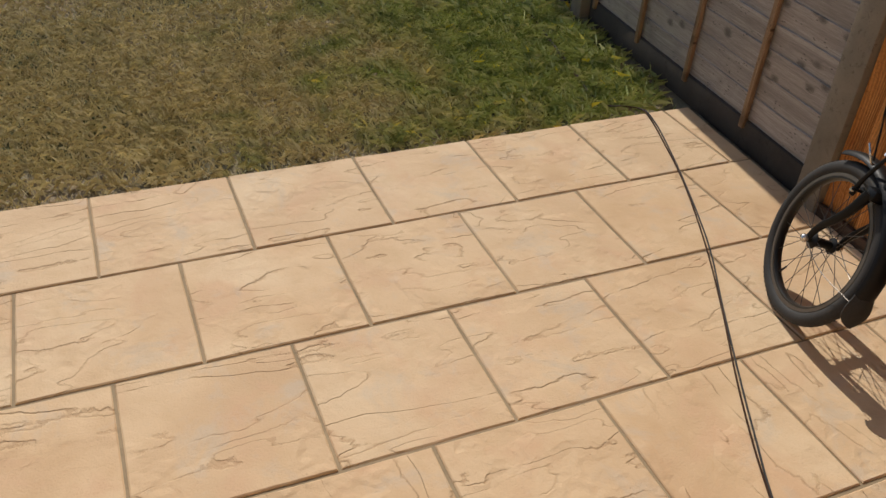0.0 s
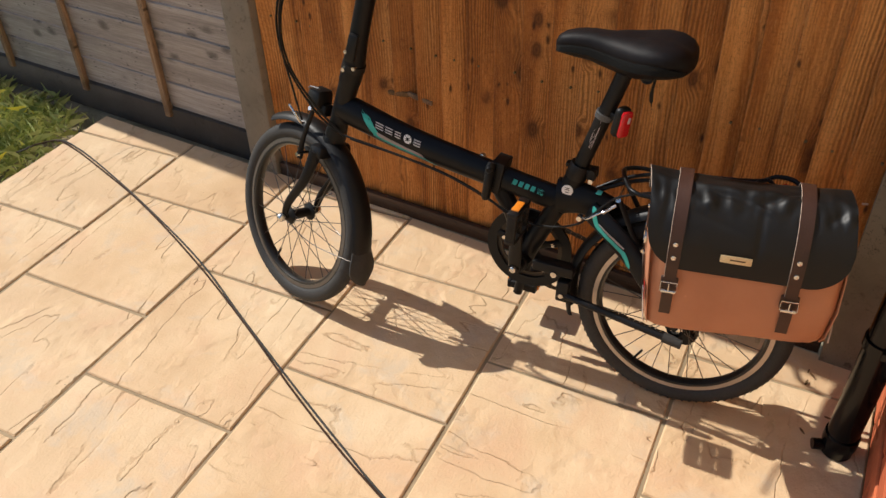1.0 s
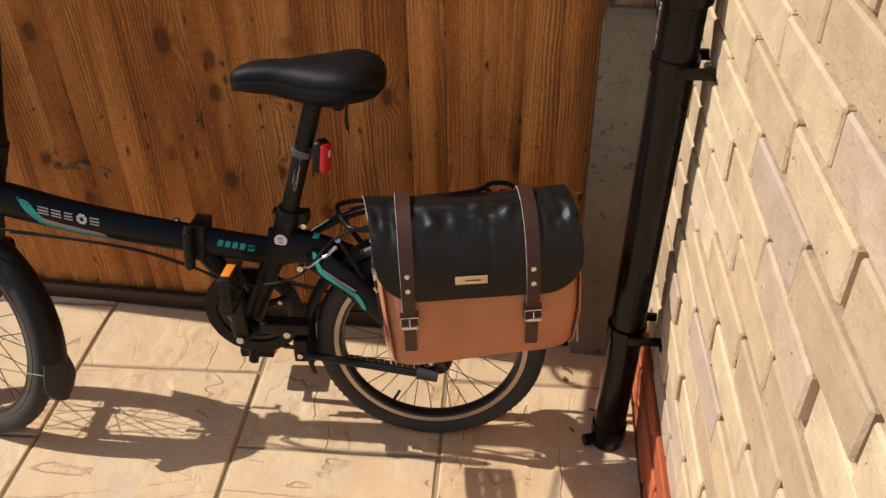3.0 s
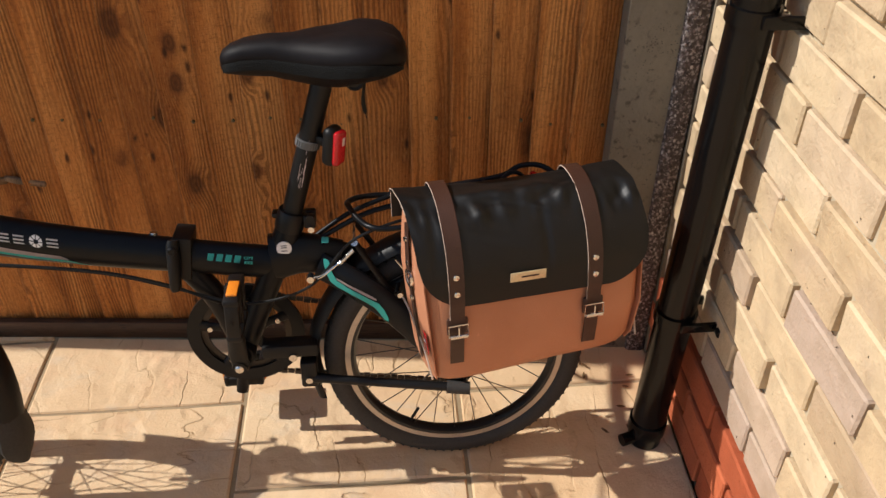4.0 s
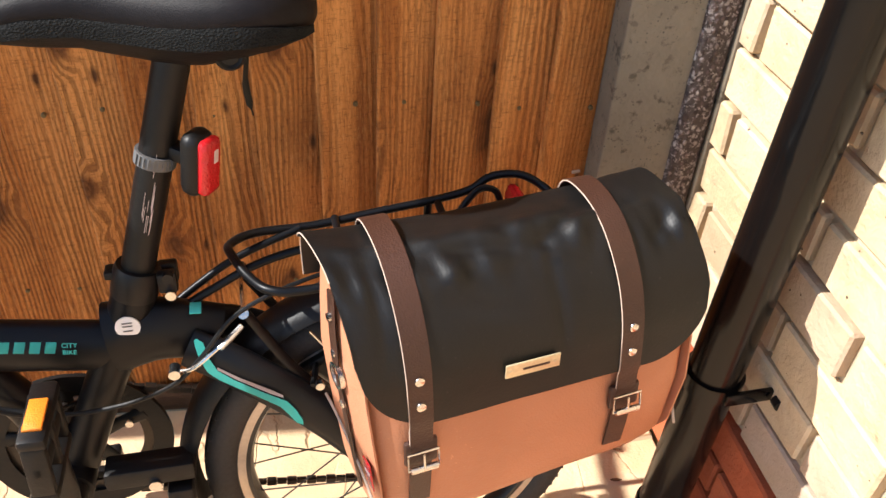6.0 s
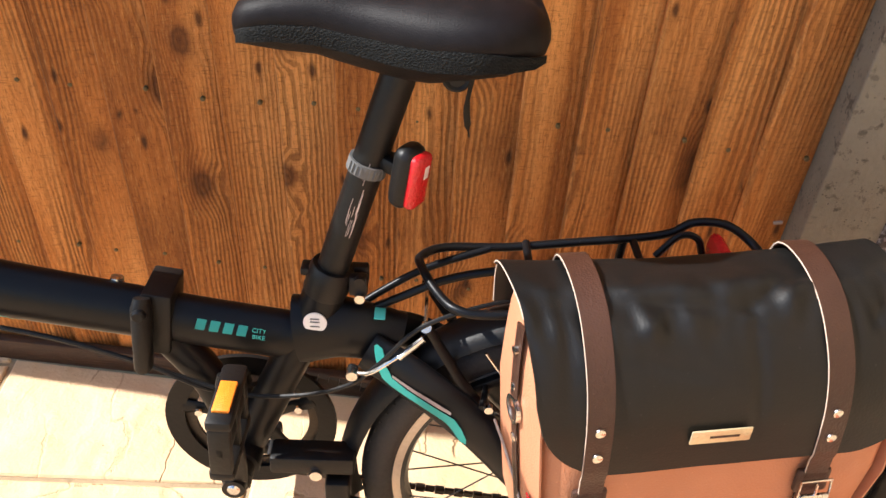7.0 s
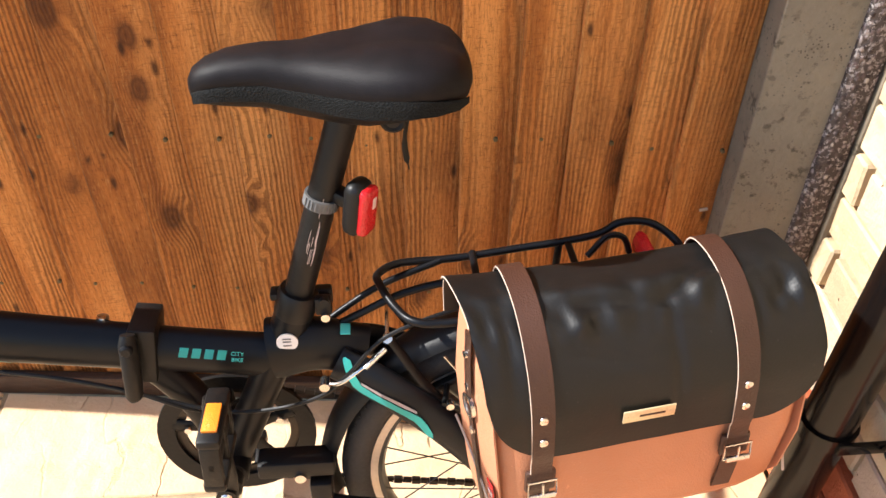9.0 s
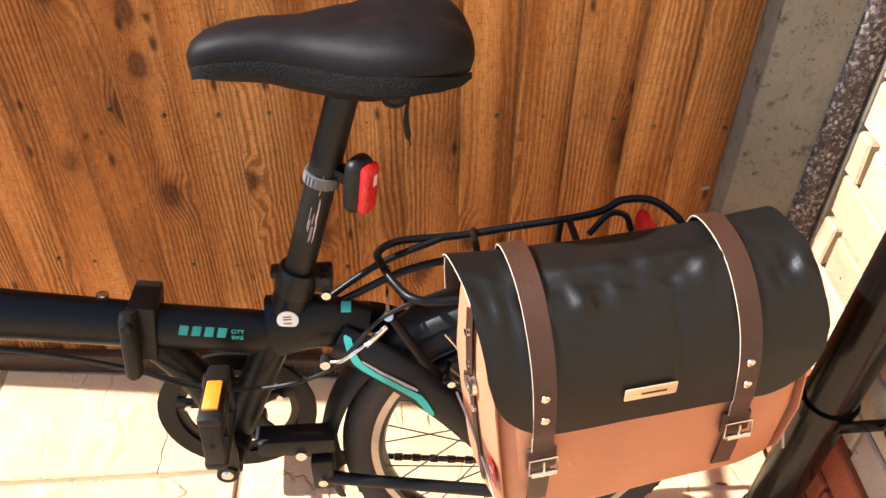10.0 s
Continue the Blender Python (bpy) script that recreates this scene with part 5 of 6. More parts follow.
cable_part("brake_cable", [(-0.26, -0.054, 0.455), (-0.245, -0.06, 0.462), (-0.225, -0.06, 0.478), (-0.19, -0.05, 0.502)], 0.0024, M_STEEL)
b = bmesh.new()
rod(b, (-0.265, -0.045, 0.455), (-0.265, -0.060, 0.455), 0.0062, 12)
part("cable_bolt", b, M_STEEL, bike)
b = bmesh.new()
sweep(b, [(-0.215, -0.06, 0.484), (-0.19, -0.05, 0.503)], 0.0036, 8)
part("cable_sleeve", b, M_STEEL, bike)
for k in range(2):
    cable_part("control_cable", [(-0.87 - 0.01 * k, -0.03, 1.04), (-0.955 - 0.012 * k, -0.05 - 0.008 * k, 0.94), (-1.015 - 0.012 * k, -0.055, 0.80), (-1.01 - 0.008 * k, -0.05, 0.68), (-0.95, -0.035, 0.575 - 0.015 * k), (-0.88, -0.026, 0.508)], 0.0027, M_BLACK)
cable_part("brake_cable", [(-0.88, -0.03, 1.03), (-0.99, -0.06, 0.88), (-1.02, -0.06, 0.74), (-1.0, -0.05, 0.61), (-0.985, -0.045, 0.535)], 0.0026, M_BLACK)
cable_part("cable_noodle", [(-1.015, -0.05, 0.572), (-0.995, -0.055, 0.55), (-0.985, -0.05, 0.53), (-0.99, -0.03, 0.52)], 0.003, M_STEEL)

# saddle: lofted cover, mesh side band, base
def saddle_ring(u, half, top, drop, n=22):
    """One cross-section of the saddle, flat-topped and tucked in below."""
    pts = []
    for k in range(n):
        a = 2 * math.pi * k / n
        cx, sx = math.cos(a), math.sin(a)
        y = half * math.copysign(abs(cx) ** 0.75, cx)
        z = (drop * 0.42 * abs(sx) ** 0.8) if sx > 0 else (-drop * 0.58 * abs(sx) ** 0.9)
        if sx < 0:
            y *= 1 - 0.28 * abs(sx)
        pts.append(Vector((u, y, top - drop * 0.42 + z)))
    return pts


SADDLE_UP = -0.010
rows_s = [(-0.386, 0.008, 0.832, 0.020), (-0.381, 0.019, 0.841, 0.036), (-0.368, 0.027, 0.850, 0.046), (-0.345, 0.031, 0.858, 0.056), (-0.305, 0.035, 0.862, 0.063), (-0.265, 0.044, 0.862, 0.072), (-0.23, 0.060, 0.866, 0.083),
          (-0.195, 0.077, 0.870, 0.088), (-0.16, 0.087, 0.873, 0.086), (-0.13, 0.086, 0.871, 0.078), (-0.107, 0.073, 0.863, 0.062), (-0.096, 0.056, 0.853, 0.042), (-0.090, 0.028, 0.842, 0.024)]
b = bmesh.new()
loft(b, [saddle_ring(*r) for r in rows_s])
bmesh.ops.subdivide_edges(b, edges=b.edges[:], cuts=1, use_grid_fill=True, smooth=0.6)
for v in b.verts:
    if v.co.z > 0.84 and -0.22 < v.co.x < -0.1:
        v.co.z -= 0.006 * math.exp(-(v.co.y / 0.02) ** 2)
    v.co.z += 0.0015 * noise.noise(v.co * 22)
for v in b.verts:
    v.co += Vector((0.012 * max(0.0, (-0.2 - v.co.x) / 0.186), 0.010, SADDLE_UP))
saddle = part("saddle", b, M_SADDLE, bike, "padded black saddle cover", 70)
b = bmesh.new()
band = []
for u, half, top, drop in rows_s[1:-1]:
    ring = []
    for k in range(4):
        a = radians(180 + 6 - (15 - 11 * (u + 0.389) / 0.3) * k)
        f = 1.012
        cx, sx = math.cos(a), math.sin(a)
        ring.append(Vector((u, half * f * math.copysign(abs(cx) ** 0.75, cx) - 0.001, top - drop * 0.42 + (drop * 0.42 * abs(sx) ** 0.8 if sx > 0 else -drop * 0.58 * abs(sx) ** 0.9) - 0.012)))
    band.append(ring)
sheet(b, band, 0.002, lambda i, j: Vector((0, -1, 0)))
for v in b.verts:
    v.co += Vector((0.012 * max(0.0, (-0.2 - v.co.x) / 0.186), 0.010, SADDLE_UP))
part("mesh_band", b, M_MESH, saddle, "grey woven mesh side band", 70)
b = bmesh.new()
for s in (-1, 1):
    sweep(b, spline([(-0.32, 0.010 + 0.012 * s, 0.815), (-0.29, 0.010 + 0.02 * s, 0.806), (-0.2, 0.010 + 0.022 * s, 0.800), (-0.13, 0.010 + 0.03 * s, 0.815)], 6), 0.0035, 8)
part("rail", b, M_STEEL, saddle, "steel saddle rail")
b = bmesh.new()
lathe(b, [(0.0, -0.036), (0.008, -0.036), (0.008, -0.034), (0.0115, -0.036), (0.014, -0.034), (0.0145, -0.026), (0.0145, 0.026), (0.012, 0.03), (0.0, 0.03)], 20, False, (-0.171, 0, 0.788))
box(b, 0.04, 0.04, 0.016, (-0.19, 0, 0.795), 0.004)
rod(b, (-0.202, -0.02, 0.835), (-0.202, 0.02, 0.835), 0.014, 18)
part("saddle_clamp", b, M_BLACK, saddle)
b = bmesh.new()
sweep(b, spline([(-0.158, -0.022, 0.825), (-0.156, -0.022, 0.79), (-0.16, -0.020, 0.755), (-0.156, -0.022, 0.725)], 5), [0.0035] * 10 + [0.0045] * 4 + [0.001] * 2, 6, flat=0.4)
part("drawstring", b, M_BLACK, saddle, "dangling black drawstring")

# rear light on the seat post
LP = SEAT_A.lerp(SEAT_B, 0.49)
rear_light = thing("rear_light", Matrix(), "small red rear light strapped to the seat post", "")
rear_light.parent = bike
d = (SEAT_B - SEAT_A).normalized()
rl = Matrix.Translation(LP + Vector((0.044, -0.018, 0.018))) @ Matrix.Rotation(radians(-33), 4, "Z") @ Matrix.Rotation(math.atan2(d.x, d.z) - radians(8), 4, "Y")
rear_light.matrix_basis = rl
b = bmesh.new()
box(b, 0.024, 0.034, 0.068, (0, 0, 0), 0.011, None, 3)
part("housing", b, M_BLACK, rear_light)
b = bmesh.new()
box(b, 0.014, 0.027, 0.060, (0.013, 0, 0), 0.0065, None, 3)
part("lens", b, M_RED_LENS, rear_light, "red ribbed lens")
b = bmesh.new()
box(b, 0.002, 0.007, 0.014, (0.0196, 0.002, 0.012), 0.0008)
part("inner_lens", b, M_SILVERDECAL, rear_light)
b = bmesh.new()
box(b, 0.026, 0.02, 0.016, (-0.02, 0, 0.004), 0.004)
part("bracket", b, M_BLACK, rear_light)
b = bmesh.new()
tilt = Matrix.Translation(LP + Vector((0.005, 0, 0.018))) @ Matrix.Rotation(math.atan2(d.x, d.z), 4, "Y")
lathe(b, [(0.0174, -0.0065), (0.0203, -0.0065), (0.0203, 0.0065), (0.0174, 0.0065)], 24, True, (0, 0, 0), 0, 360, rl.inverted() @ tilt @ Matrix.Rotation(radians(90), 4, "X"))
part("strap", b, M_GREYSTRAP, rear_light, "grey ribbed rubber strap")
for k in range(9):
    b = bmesh.new()
    a = radians(215 + 13 * k)
    box(b, 0.002, 0.0015, 0.010, (0, 0, 0), 0, rl.inverted() @ tilt @ Matrix.Translation((0.0206 * math.cos(a), 0.0206 * math.sin(a), 0)) @ Matrix.Rotation(a, 4, "Z"))
    part("rib", b, M_GREYSTRAP, rear_light)

# rack: outer loop, middle rail, struts
rack = thing("luggage_rack", Matrix(), "black tubular luggage rack", "")
rack.parent = bike
rack.matrix_basis = pose(-0.018, 0, -0.010)
far = [(0.0, 0.062, 0.575), (0.06, 0.062, 0.583), (0.10, 0.062, 0.592), (0.125, 0.062, 0.607), (0.16, 0.055, 0.609), (0.187, 0.035, 0.596), (0.19, 0.0, 0.592), (0.187, -0.035, 0.596), (0.16, -0.055, 0.600), (0.10, -0.062, 0.588), (0.0, -0.064, 0.575)]
loop = [(0.0, -0.064, 0.575), (-0.10, -0.064, 0.573), (-0.139, -0.058, 0.577), (-0.160, -0.03, 0.580), (-0.176, 0.004, 0.588), (-0.178, 0.03, 0.586), (-0.15, 0.055, 0.580), (-0.08, 0.062, 0.572), (0.0, 0.062, 0.575)]


def sag(p):
    """The rack slopes down towards the seat post."""
    return (p[0], p[1], p[2] - 0.004 - 0.1 * max(0.0, -p[0]))


for line in (far, loop):
    q = bmesh.new()
    sweep(q, spline([sag(p) for p in line], 6), 0.005, 10)
    part("rail", q, M_FRAME, rack)
q = bmesh.new()
sweep(q, spline([sag(p) for p in [(0.06, 0.0, 0.583), (0.0, 0.0, 0.582), (-0.09, 0.0, 0.583), (-0.15, 0.0, 0.574), (-0.20, 0.0, 0.553), (-0.235, 0.006, 0.533), (-0.275, 0.012, 0.512)]], 6), 0.0048, 10)
part("middle_rail", q, M_FRAME, rack)
q = bmesh.new()
sweep(q, spline([sag(p) for p in [(-0.10, 0.058, 0.574), (-0.17, 0.045, 0.56), (-0.22, 0.035, 0.538), (-0.275, 0.02, 0.508)]], 6), 0.0045, 10)
part("front_strut", q, M_FRAME, rack)
for s in (-1, 1):
    q = bmesh.new()
    sweep(q, spline([(0.05, 0.062 * s, 0.578), (0.045, 0.074 * s, 0.48), (0.01, 0.078 * s, 0.29), (0.0, 0.075 * s, 0.255)], 6), 0.0048, 10)
    part("strut", q, M_FRAME, rack)
for u, z in ((-0.06, 0.567), (0.06, 0.577)):
    q = bmesh.new()
    rod(q, (u, -0.064, z), (u, 0.062, z), 0.0045, 10)
    part("crossbar", q, M_FRAME, rack)
q = bmesh.new()
sweep(q, spline([(0.075, 0.02, 0.583), (0.10, 0.03, 0.604), (0.12, 0.03, 0.602), (0.13, 0.03, 0.58)], 6), 0.004, 8)
part("spring_clip", q, M_FRAME, rack)
q = bmesh.new()
box(q, 0.02, 0.06, 0.036, (0.145, 0.02, 0.585), 0.012)
rr = part("rear_reflector", q, M_RED_LENS, rack, "red rear reflector")


# ---- pannier bag hanging from the rack ----
BAG = BIKE @ pose(0.0606, -0.0568, 0.3621, 0, -1.3, 0) @ pose(0, 0, 0, 0, 0, 8)
bag = thing("pannier_bag", BAG, "tan pannier bag with black flap and brown straps", "bag")
BW, BD, BH = 0.352, 0.135, 0.275


def bag_ring(z, w, y0, y1, n=44, p=5.0):
    """A rounded rectangle at height z; y0 is the near face, y1 the far one."""
    out = []
    for k in range(n):
        a = 2 * math.pi * (k + 0.5) / n
        c, s = math.cos(a), math.sin(a)
        r = (abs(c) ** p + abs(s) ** p) ** (-1 / p)
        out.append(Vector((w / 2 * r * c, (y0 + y1) / 2 + (y1 - y0) / 2 * r * s, z)))
    return out


PROFILE = [(0.0, 0.95, -0.112, -0.01), (0.006, 0.985, -0.125, -0.003), (0.02, 1.0, -0.133, 0.0), (0.08, 1.005, -0.139, 0.0), (0.15, 1.0, -0.136, 0.0), (0.2, 0.985, -0.124, 0.0), (0.23, 0.97, -0.105, 0.0), (0.25, 0.955, -0.078, -0.002), (0.263, 0.93, -0.05, -0.008)]


def near_face(z):
    for (za, wa, ya, ba), (zb, wb, yb, bb) in zip(PROFILE, PROFILE[1:]):
        if za <= z <= zb:
            return ya + (yb - ya) * (z - za) / (zb - za)
    return PROFILE[-1][2]


b = bmesh.new()
loft(b, [bag_ring(z, BW * w, y0, y1) for z, w, y0, y1 in PROFILE])
for v in b.verts:
    v.co.y += 0.004 * noise.noise(Vector((v.co.x * 9, 1.3, v.co.z * 9)))
part("body", b, M_TAN, bag, "tan leatherette body", 60)
for s in (-1, 1):
    b = bmesh.new()
    grid = []
    for z, w, y0, y1 in PROFILE[1:]:
        x = s * (BW * w / 2 + 0.0012)
        grid.append([Vector((x - s * 0.004 * abs(k / 5 - 0.5) ** 3 * 8, y0 + 0.012 + (y1 - y0 - 0.022) * k / 5, z)) for k in range(6)])
    sheet(b, grid, 0.002, lambda i, j: Vector((s, 0, 0)))
    gus = part("gusset", b, M_TANSIDE, bag, "pale tan side gusset", 60)
    b = bmesh.new()
    xs = s * (BW / 2 + 0.003)
    sweep(b, [(xs * 0.985, -0.062, 0.24), (xs * 1.0, -0.066, 0.205), (xs * 1.01, -0.072, 0.165)], 0.008, 8, flat=0.28, side=(0, 1, 0))
    tab = part("side_strap", b, M_STRAP, gus, "brown leather side tab")
    b = bmesh.new()
    lathe(b, [(0.011, -0.0022), (0.0145, -0.0022), (0.0145, 0.0022), (0.011, 0.0022)], 18, True, (0, 0, 0), 0, 360, Matrix.Translation((xs * 1.01, -0.074, 0.15)) @ Matrix.Rotation(radians(90), 4, "Z"))
    part("ring", b, M_STEEL, tab)
    b = bmesh.new()
    sweep(b, [(xs * 1.008, -0.074, 0.148), (xs * 1.012, -0.078, 0.10), (xs * 1.01, -0.08, 0.03)], 0.006, 8, flat=0.3, side=(0, 1, 0))
    part("side_strap", b, M_STRAP, gus)
    b = bmesh.new()
    for zz, yy in ((0.215, -0.066), (0.175, -0.071), (0.12, -0.077)):
        rod(b, (xs * 1.0, yy, zz), (xs * 1.022, yy, zz), 0.0045, 10)
    part("rivet", b, M_STEEL, gus)
    b = bmesh.new()
    sweep(b, spline([(xs * 1.004, -0.125, 0.015), (xs * 1.006, -0.10, 0.05), (xs * 1.006, -0.05, 0.078), (xs * 1.003, -0.008, 0.085)], 6), 0.0016, 6)
    part("piping", b, M_EDGE, gus, "pale stitched edge")

# flap: over the top and down the near side, lower corners rounded
FLAP_LINE = spline([(0.004, 0.220), (0.003, 0.256), (-0.012, 0.277), (-0.05, 0.277), (-0.088, 0.260), (-0.122, 0.226), (-0.138, 0.19), (-0.143, 0.155), (-0.1445, 0.131)], 6)
FL = [0.0]
for p, q in zip(FLAP_LINE, FLAP_LINE[1:]):
    FL.append(FL[-1] + (Vector(q) - Vector(p)).length)


def on_flap(s, lift=0.0):
    """A point of the flap's run at length s, and its outward normal, in (y, z)."""
    s = max(0.0, min(FL[-1] - 1e-6, s))
    for k in range(len(FL) - 1):
        if FL[k] <= s <= FL[k + 1]:
            a, c = Vector(FLAP_LINE[k]), Vector(FLAP_LINE[k + 1])
            t = (c - a).normalized()
            n = Vector((-t.y, t.x)) * -1
            return a.lerp(c, (s - FL[k]) / (FL[k + 1] - FL[k])), n
    return Vector(FLAP_LINE[-1]), Vector((-1, 0))


def flap_out(s):
    p, n = on_flap(s)
    c = Vector((-0.06, 0.15))
    return p, (n if n.dot(p - c) > 0 else -n)


FW = BW / 2 + 0.008
COLS, ROWS = 84, 64
# folds pressed into the flap: place across, length along, half-widths, depth, angle
CREASES = [(-0.03, 0.135, 0.05, 0.006, -0.006, 0.15), (0.05, 0.125, 0.035, 0.006, -0.007, -0.5), (0.058, 0.14, 0.012, 0.02, 0.005, 0.3), (0.02, 0.15, 0.03, 0.005, 0.004, 0.5), (-0.07, 0.15, 0.02, 0.008, 0.004, -0.6),
           (0.15, 0.15, 0.02, 0.007, -0.005, -0.7), (0.145, 0.10, 0.012, 0.04, 0.003, 0.1), (-0.15, 0.16, 0.008, 0.05, -0.004, 0.1), (0.02, 0.21, 0.006, 0.05, -0.003, 0.05), (-0.055, 0.19, 0.04, 0.006, -0.003, 0.3), (0.0, 0.118, 0.16, 0.012, 0.005, 0.03)]
b = bmesh.new()
grid, normals = [], {}
for i in range(ROWS + 1):
    row = []
    for j in range(COLS + 1):
        x = -FW + 2 * FW * j / COLS
        e = max(0.0, (abs(x) - (FW - 0.07)) / 0.07)
        end = FL[-1] - 0.075 * (1 - math.sqrt(max(0.0, 1 - e * e)))
        s = end * i / ROWS
        p, n = flap_out(s)
        crease = math.exp(-((s - 0.135) / 0.035) ** 2)
        bumpy = 0.004 * noise.noise(Vector((x * 16, s * 20, 3.1))) * (0.25 + crease) + 0.0042 * noise.noise(Vector((x * 44, s * 34, 8.0))) * crease + 0.004 * noise.noise(Vector((x * 75, s * 16, 2.0))) * math.exp(-((s - 0.15) / 0.022) ** 2)
        sag = -0.011 * math.exp(-((s - 0.075) / 0.03) ** 2) * (1 - (x / FW) ** 2)
        for cx, cs, w1, w2, amp, ang in CREASES:
            dx, ds = x - cx, s - cs
            ca, sa = math.cos(ang), math.sin(ang)
            sag += 0.9 * amp * math.exp(-((dx * ca + ds * sa) / w1) ** 2 - ((ds * ca - dx * sa) / w2) ** 2)
        hw = x * (1.0 - 0.02 * (s < 0.05))
        pt = Vector((hw, p.x, p.y)) + Vector((0, n.x, n.y)) * (bumpy + sag + 0.002)
        row.append(pt)
        normals[i, j] = Vector((0, n.x, n.y))
    grid.append(row)
sheet(b, grid, 0.0028, lambda i, j: normals[i, j])
flap = part("flap", b, M_FLAP, bag, "black waxed flap with creases", 70)
for s_x in (-1, 1):
    b = bmesh.new()
    jj = 0 if s_x < 0 else COLS
    sweep(b, [grid[i][jj] - normals[i, jj] * 0.0014 for i in range(0, 42)], 0.0008, 6)
    part("raw_edge", b, M_EDGE, flap, "pale raw edge")

# badge with plain bars for its script
bx = 0.0
p, n = flap_out(FL[-1] - 0.037)
badge_m = Matrix.Translation((bx, p.x + n.x * 0.0055, p.y + n.y * 0.0055)) @ Matrix.Rotation(radians(4), 4, "X")
b = bmesh.new()
box(b, 0.057, 0.0022, 0.0165, (0, 0, 0), 0.001)
badge = part("badge", b, M_BRASS, bag, "pale brass maker's plate")
badge.matrix_basis = badge_m
b = bmesh.new()
box(b, 0.028, 0.0005, 0.0028, (0.003, -0.0013, 0.0), 0.0002)
part("mark", b, M_STRAP, badge)
for s in (-1, 1):
    b = bmesh.new()
    lathe(b, [(0.0, -0.0018), (0.0016, -0.0016), (0.002, -0.001), (0.0, -0.0008)], 10, False, (0.0235 * s, 0, 0))
    part("rivet", b, M_BRASS, badge)


def bag_strap(x):
    """A long strap over the flap, with two rivets and a roller buckle."""
    st = thing("strap", Matrix(), "brown leather strap with steel buckle", "")
    st.parent = bag
    b = bmesh.new()
    ends = FL[-1] + 0.046
    g, nn = [], {}
    k = 0
    s = 0.018
    while s < ends:
        p, n = flap_out(s)
        extra = max(0.0, s - FL[-1])
        hump = 0.004 + 0.003 * math.exp(-((s - 0.14) / 0.05) ** 2)
        row = []
        for j in range(5):
            o = (j / 4 - 0.5) * (0.0275 - 0.0055 * s / ends)
            row.append(Vector((x + o, p.x + n.x * hump + 0.002 * (extra > 0), p.y + n.y * hump - extra)))
            nn[k, j] = Vector((0, n.x, n.y))
        g.append(row)
        k += 1
        s += 0.008
    sheet(b, g, 0.0028, lambda i, j: nn[i, j])
    part("long_strap", b, M_STRAP, st)
    for side in (0, 4):
        b = bmesh.new()
        sweep(b, [r[side] - nn[i, side] * 0.0014 for i, r in enumerate(g)], 0.0008, 5)
        part("raw_edge", b, M_EDGE if side == 0 else M_STRAP, st, "pale raw leather edge" if side == 0 else "")
    for back in (0.022, 0.050):
        p, n = flap_out(FL[-1] - back)
        b = bmesh.new()
        lathe(b, [(0.0, -0.0064), (0.003, -0.0062), (0.0047, -0.0054), (0.005, -0.004), (0.0, -0.004)], 16, False, (x, p.x, p.y))
        part("rivet", b, M_STEEL, st, "bright steel rivet")
    zb = FLAP_LINE[-1][1] - 0.042
    b = bmesh.new()
    grid_l = [[Vector((x - 0.011 + 0.022 * j / 2, near_face(z) - 0.0052, z)) for j in range(3)] for z in (zb + 0.018, zb, zb - 0.02, zb - 0.04, 0.016)]
    sheet(b, grid_l, 0.0026, lambda i, j: Vector((0, -1, 0)))
    part("lower_strap", b, M_STRAP, st)
    b = bmesh.new()
    y = near_face(zb) - 0.012
    fr = [(x - 0.0155, y, zb + 0.010), (x + 0.0155, y, zb + 0.010), (x + 0.0155, y - 0.002, zb - 0.009), (x - 0.0155, y - 0.002, zb - 0.009)]
    sweep(b, fr, 0.0016, 8, True)
    rod(b, (x, y - 0.003, zb + 0.008), (x, y - 0.004, zb - 0.010), 0.0015, 6)
    bk = part("buckle", b, M_STEEL, st, "bright steel buckle")
    b = bmesh.new()
    rod(b, (x - 0.0135, y - 0.003, zb - 0.009), (x + 0.0135, y - 0.003, zb - 0.009), 0.0034, 12)
    part("roller", b, M_STEEL, bk)
    b = bmesh.new()
    box(b, 0.034, 0.007, 0.030, (x, near_face(zb) - 0.004, zb + 0.004), 0.003)
    part("keeper", b, M_STRAP, st)
    return st


bag_strap(-0.112)
bag_strap(0.110)
b = bmesh.new()
box(b, 0.0016, 0.016, 0.03, (-BW / 2 - 0.0035, -0.116, 0.070), 0.0004)
tab = part("label", b, M_RED_LENS, bag, "small red woven label")
b = bmesh.new()
box(b, 0.0008, 0.010, 0.003, (-BW / 2 - 0.0045, -0.116, 0.073))
part("mark", b, M_WHITE, tab)

# the bag sags: its front leans towards the rear of the bicycle, its bottom hangs lower
for ob in bag.children_recursive:
    kind = ob.name.split(".")[0]
    owner = ob.parent.name.split(".")[0]
    if kind in ("body", "gusset", "flap", "side_strap", "ring", "piping", "label") or owner in ("gusset", "flap", "label"):
        for v in ob.data.vertices:
            v.co.x += 0.12 * max(0.0, -v.co.y)
            low = max(0.0, 1 - v.co.z / 0.14)
            front = max(0.0, min(1.0, 0.5 - v.co.x / BW))
            v.co.z -= low * (0.012 + 0.026 * front)
            v.co.x += 0.016 * low * front
            if kind != "flap" and owner != "flap" and v.co.x > 0:
                v.co.x += 0.013 * min(1.0, v.co.x / 0.17) ** 2 * max(0.0, 1 - ((v.co.z - 0.11) / 0.13) ** 2)


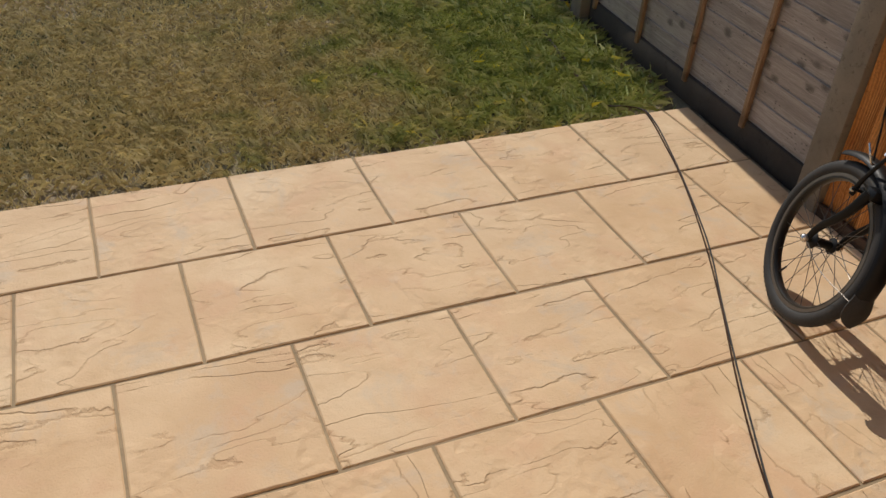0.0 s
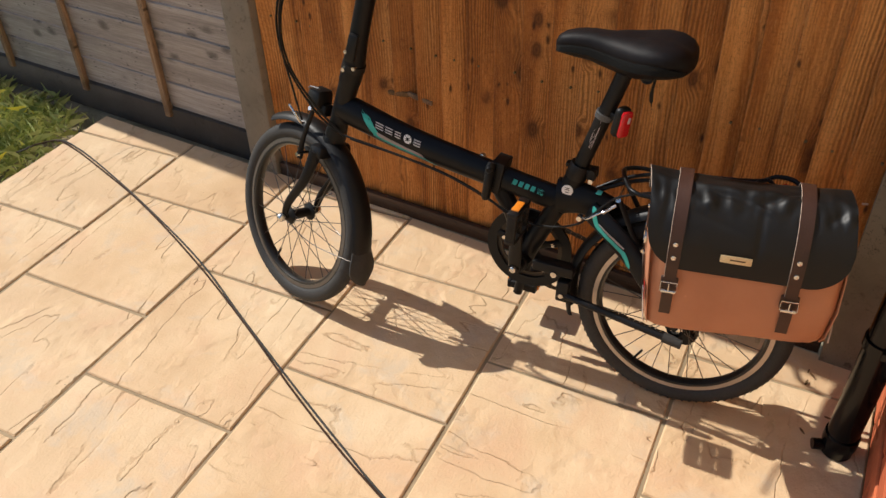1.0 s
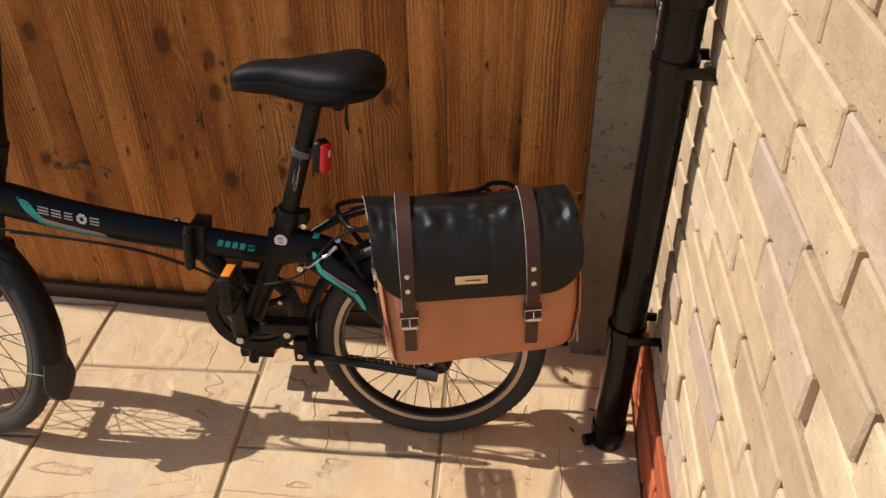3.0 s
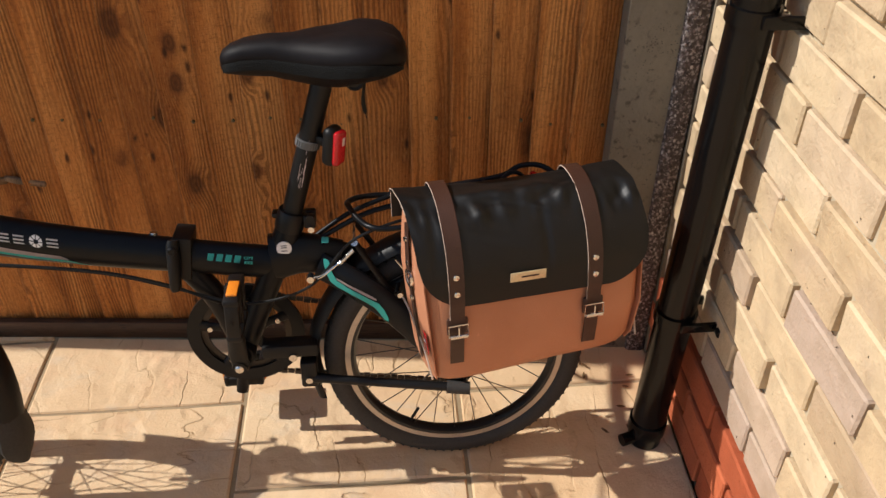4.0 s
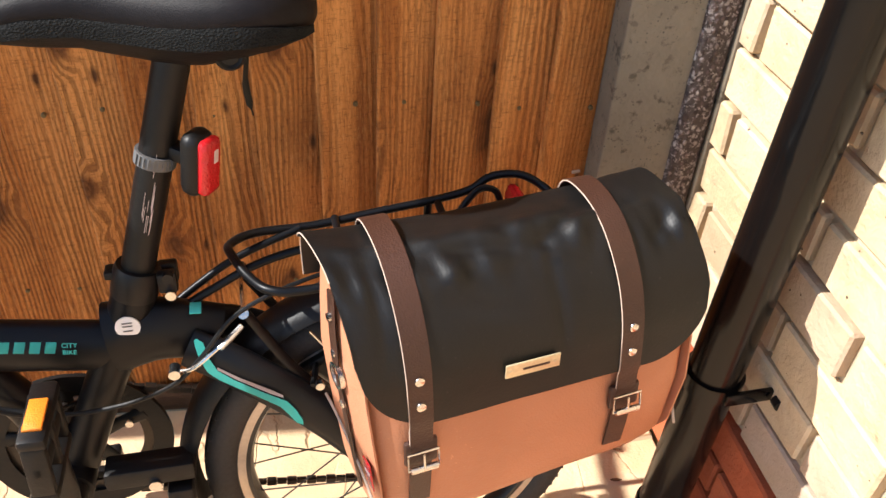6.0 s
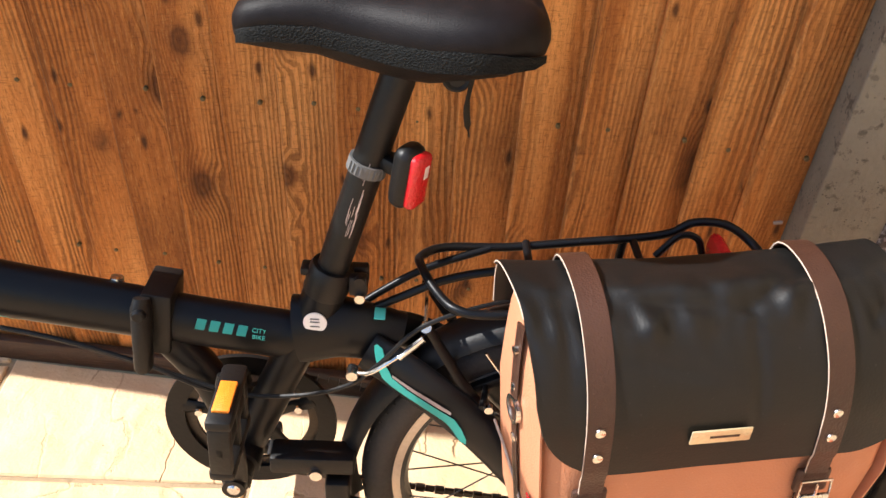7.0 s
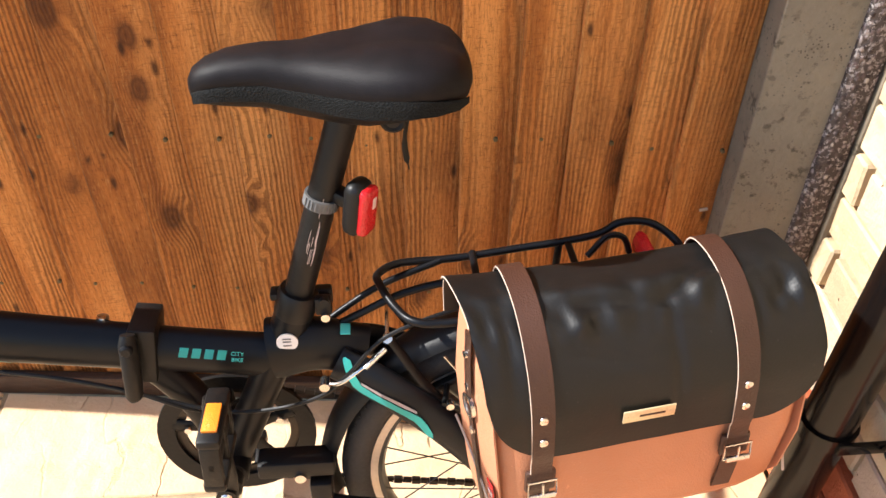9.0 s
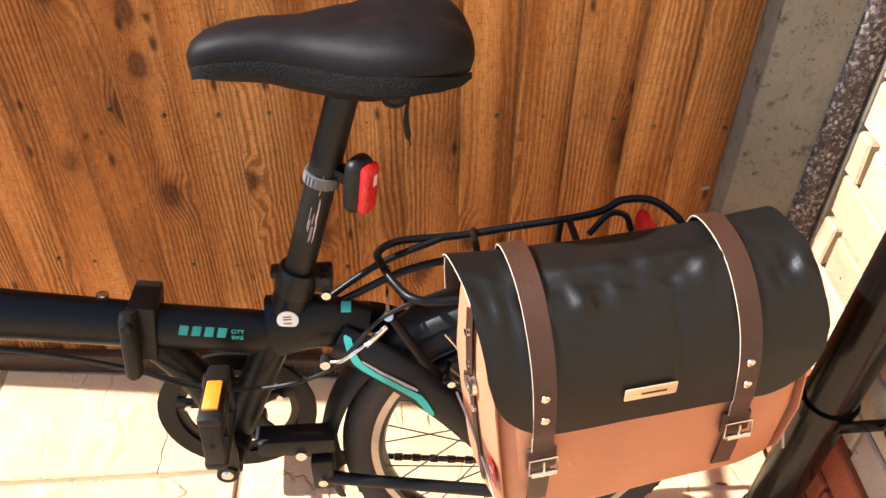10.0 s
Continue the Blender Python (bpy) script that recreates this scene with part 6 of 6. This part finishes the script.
# ---- litter by the pipe ----
rng = random.Random(21)
for k in range(9):
    q = bmesh.new()
    s = rng.uniform(0.004, 0.009)
    grid = [[Vector((s * (i - 1.5), s * 0.5 * (j - 1) * (1.2 - abs(i - 1.5) * 0.6), 0.004 + 0.003 * noise.noise(Vector((i, j, k))))) for j in range(3)] for i in range(4)]
    sheet(q, grid, 0.0008, lambda i, j: Vector((0, 0, 1)))
    o = tagged(part("leaf", q, M_LEAF), "small dry brown leaf scrap on the paving", "leaf", "leaf scraps")
    hx, hy = rng.uniform(1.15, 1.29), rng.uniform(0.42, 0.62)
    o.matrix_world = HOUSE @ pose(hx, hy, 0.001, 0, 0, rng.uniform(0, 360))

# ---- lawn ----
rs = np.random.RandomState(5)
NB = 80000
px = -1.405 - np.abs(rs.gamma(1.6, 0.95, NB))
py = rs.uniform(-3.6, 0.86, NB)
py = np.where(py > FENCE_Y - px * 0.085 - 0.02, py - 1.0, py)
bare = (FENCE_Y - px * 0.085 - py) / 0.42 + rs.uniform(-0.25, 0.25, NB)
keep = rs.uniform(0, 1, NB) < np.clip(bare, 0.1, 1.0)
px, py = px[keep], py[keep]
# longer tufts of green in the lawn and along the fence
NT, EACH = 240, 26
tx = -1.47 - np.abs(rs.gamma(1.5, 0.8, NT))
ty = np.where(rs.uniform(0, 1, NT) < 0.3, FENCE_Y - tx * 0.085 - rs.uniform(0.03, 0.25, NT), rs.uniform(-1.5, 0.6, NT))
spread = np.repeat(rs.uniform(0.012, 0.045, NT), EACH)
px = np.concatenate((px, np.minimum(np.repeat(tx, EACH) + rs.normal(0, 1, NT * EACH) * spread, -1.41)))
py = np.concatenate((py, np.repeat(ty, EACH) + rs.normal(0, 1, NT * EACH) * spread))
tall = np.concatenate((np.ones(len(px) - NT * EACH), np.repeat(rs.uniform(0.9, 1.35, NT), EACH)))
NB = len(px)
h = rs.uniform(0.018, 0.042, NB) * (1 + 0.5 * (py > -0.3)) * tall
wd = rs.uniform(0.0016, 0.0032, NB)
az = rs.uniform(0, 2 * math.pi, NB)
ln = rs.uniform(0.3, 1.5, NB)
ca, sa = np.cos(az), np.sin(az)
base = -0.05
v = np.zeros((NB, 4, 3))
v[:, 0] = np.stack((px - sa * wd, py + ca * wd, np.full(NB, base)), 1)
v[:, 1] = np.stack((px + sa * wd, py - ca * wd, np.full(NB, base)), 1)
v[:, 2] = np.stack((px + ca * h * ln * 0.5 + sa * wd * 0.7, py + sa * h * ln * 0.5 - ca * wd * 0.7, base + h * 0.7), 1)
v[:, 3] = np.stack((px + ca * h * ln * 1.2, py + sa * h * ln * 1.2, base + h * (1.25 - 0.4 * ln)), 1)
idx = np.arange(NB) * 4
faces = np.concatenate((np.stack((idx, idx + 1, idx + 2), 1), np.stack((idx, idx + 2, idx + 3), 1)))
me = bpy.data.meshes.new("grass")
me.from_pydata(v.reshape(-1, 3).tolist(), [], faces.tolist())
me.materials.append(M_GRASS)
grass = tagged(new("grass", me), "short lawn, straw-dry with green patches", "grass", kind="stuff")

# ---- paving slabs ----
rng = random.Random(11)


def slab_mesh(poly):
    q = bmesh.new()
    fine = []
    for i, a in enumerate(poly):
        c = poly[(i + 1) % len(poly)]
        n = max(1, int(math.dist(a, c) / 0.11))
        for k in range(n):
            t = k / n
            fine.append((a[0] + (c[0] - a[0]) * t + rng.uniform(-0.0012, 0.0012), a[1] + (c[1] - a[1]) * t + rng.uniform(-0.0012, 0.0012)))
    prism(q, fine, -0.035, 0.0, 0.003)
    bmesh.ops.recalc_face_normals(q, faces=q.faces)
    me = bpy.data.meshes.new("slab")
    q.to_mesh(me)
    q.free()
    me.materials.append(M_SLAB)
    return me


half = (C - 0.009) / 2
whole = [slab_mesh([(-half, -half), (half, -half), (half, half), (-half, half)]) for k in range(5)]
for col in range(-3, 3):
    xc = (col + 0.5) * C
    off = 0.5 * C if (col % 2) == 1 else 0.0
    for k in range(-8, 3):
        yc = off + (k + 0.5) * C
        poly = [(xc - half, yc - half), (xc + half, yc - half), (xc + half, yc + half), (xc - half, yc + half)]
        cut = clip(clip(poly, *fence_line), *wall_line)
        if len(cut) < 3:
            continue
        area = abs(sum(a[0] * c[1] - c[0] * a[1] for a, c in zip(cut, cut[1:] + cut[:1]))) / 2
        if area < 0.002:
            continue
        if abs(area - 4 * half * half) < 1e-6:
            me, quarter = whole[rng.randrange(5)], 90 * rng.randrange(4) if xc > 0 else 180 * rng.randrange(2)
        else:
            me, quarter = slab_mesh([(a - xc, c - yc) for a, c in cut]), 0
        ob = new("slab", me)
        ob.parent = patio_bed
        ob.matrix_basis = pose(xc, yc, rng.uniform(-0.0015, 0.0015), rng.uniform(-0.1, 0.1), rng.uniform(-0.1, 0.1), quarter)
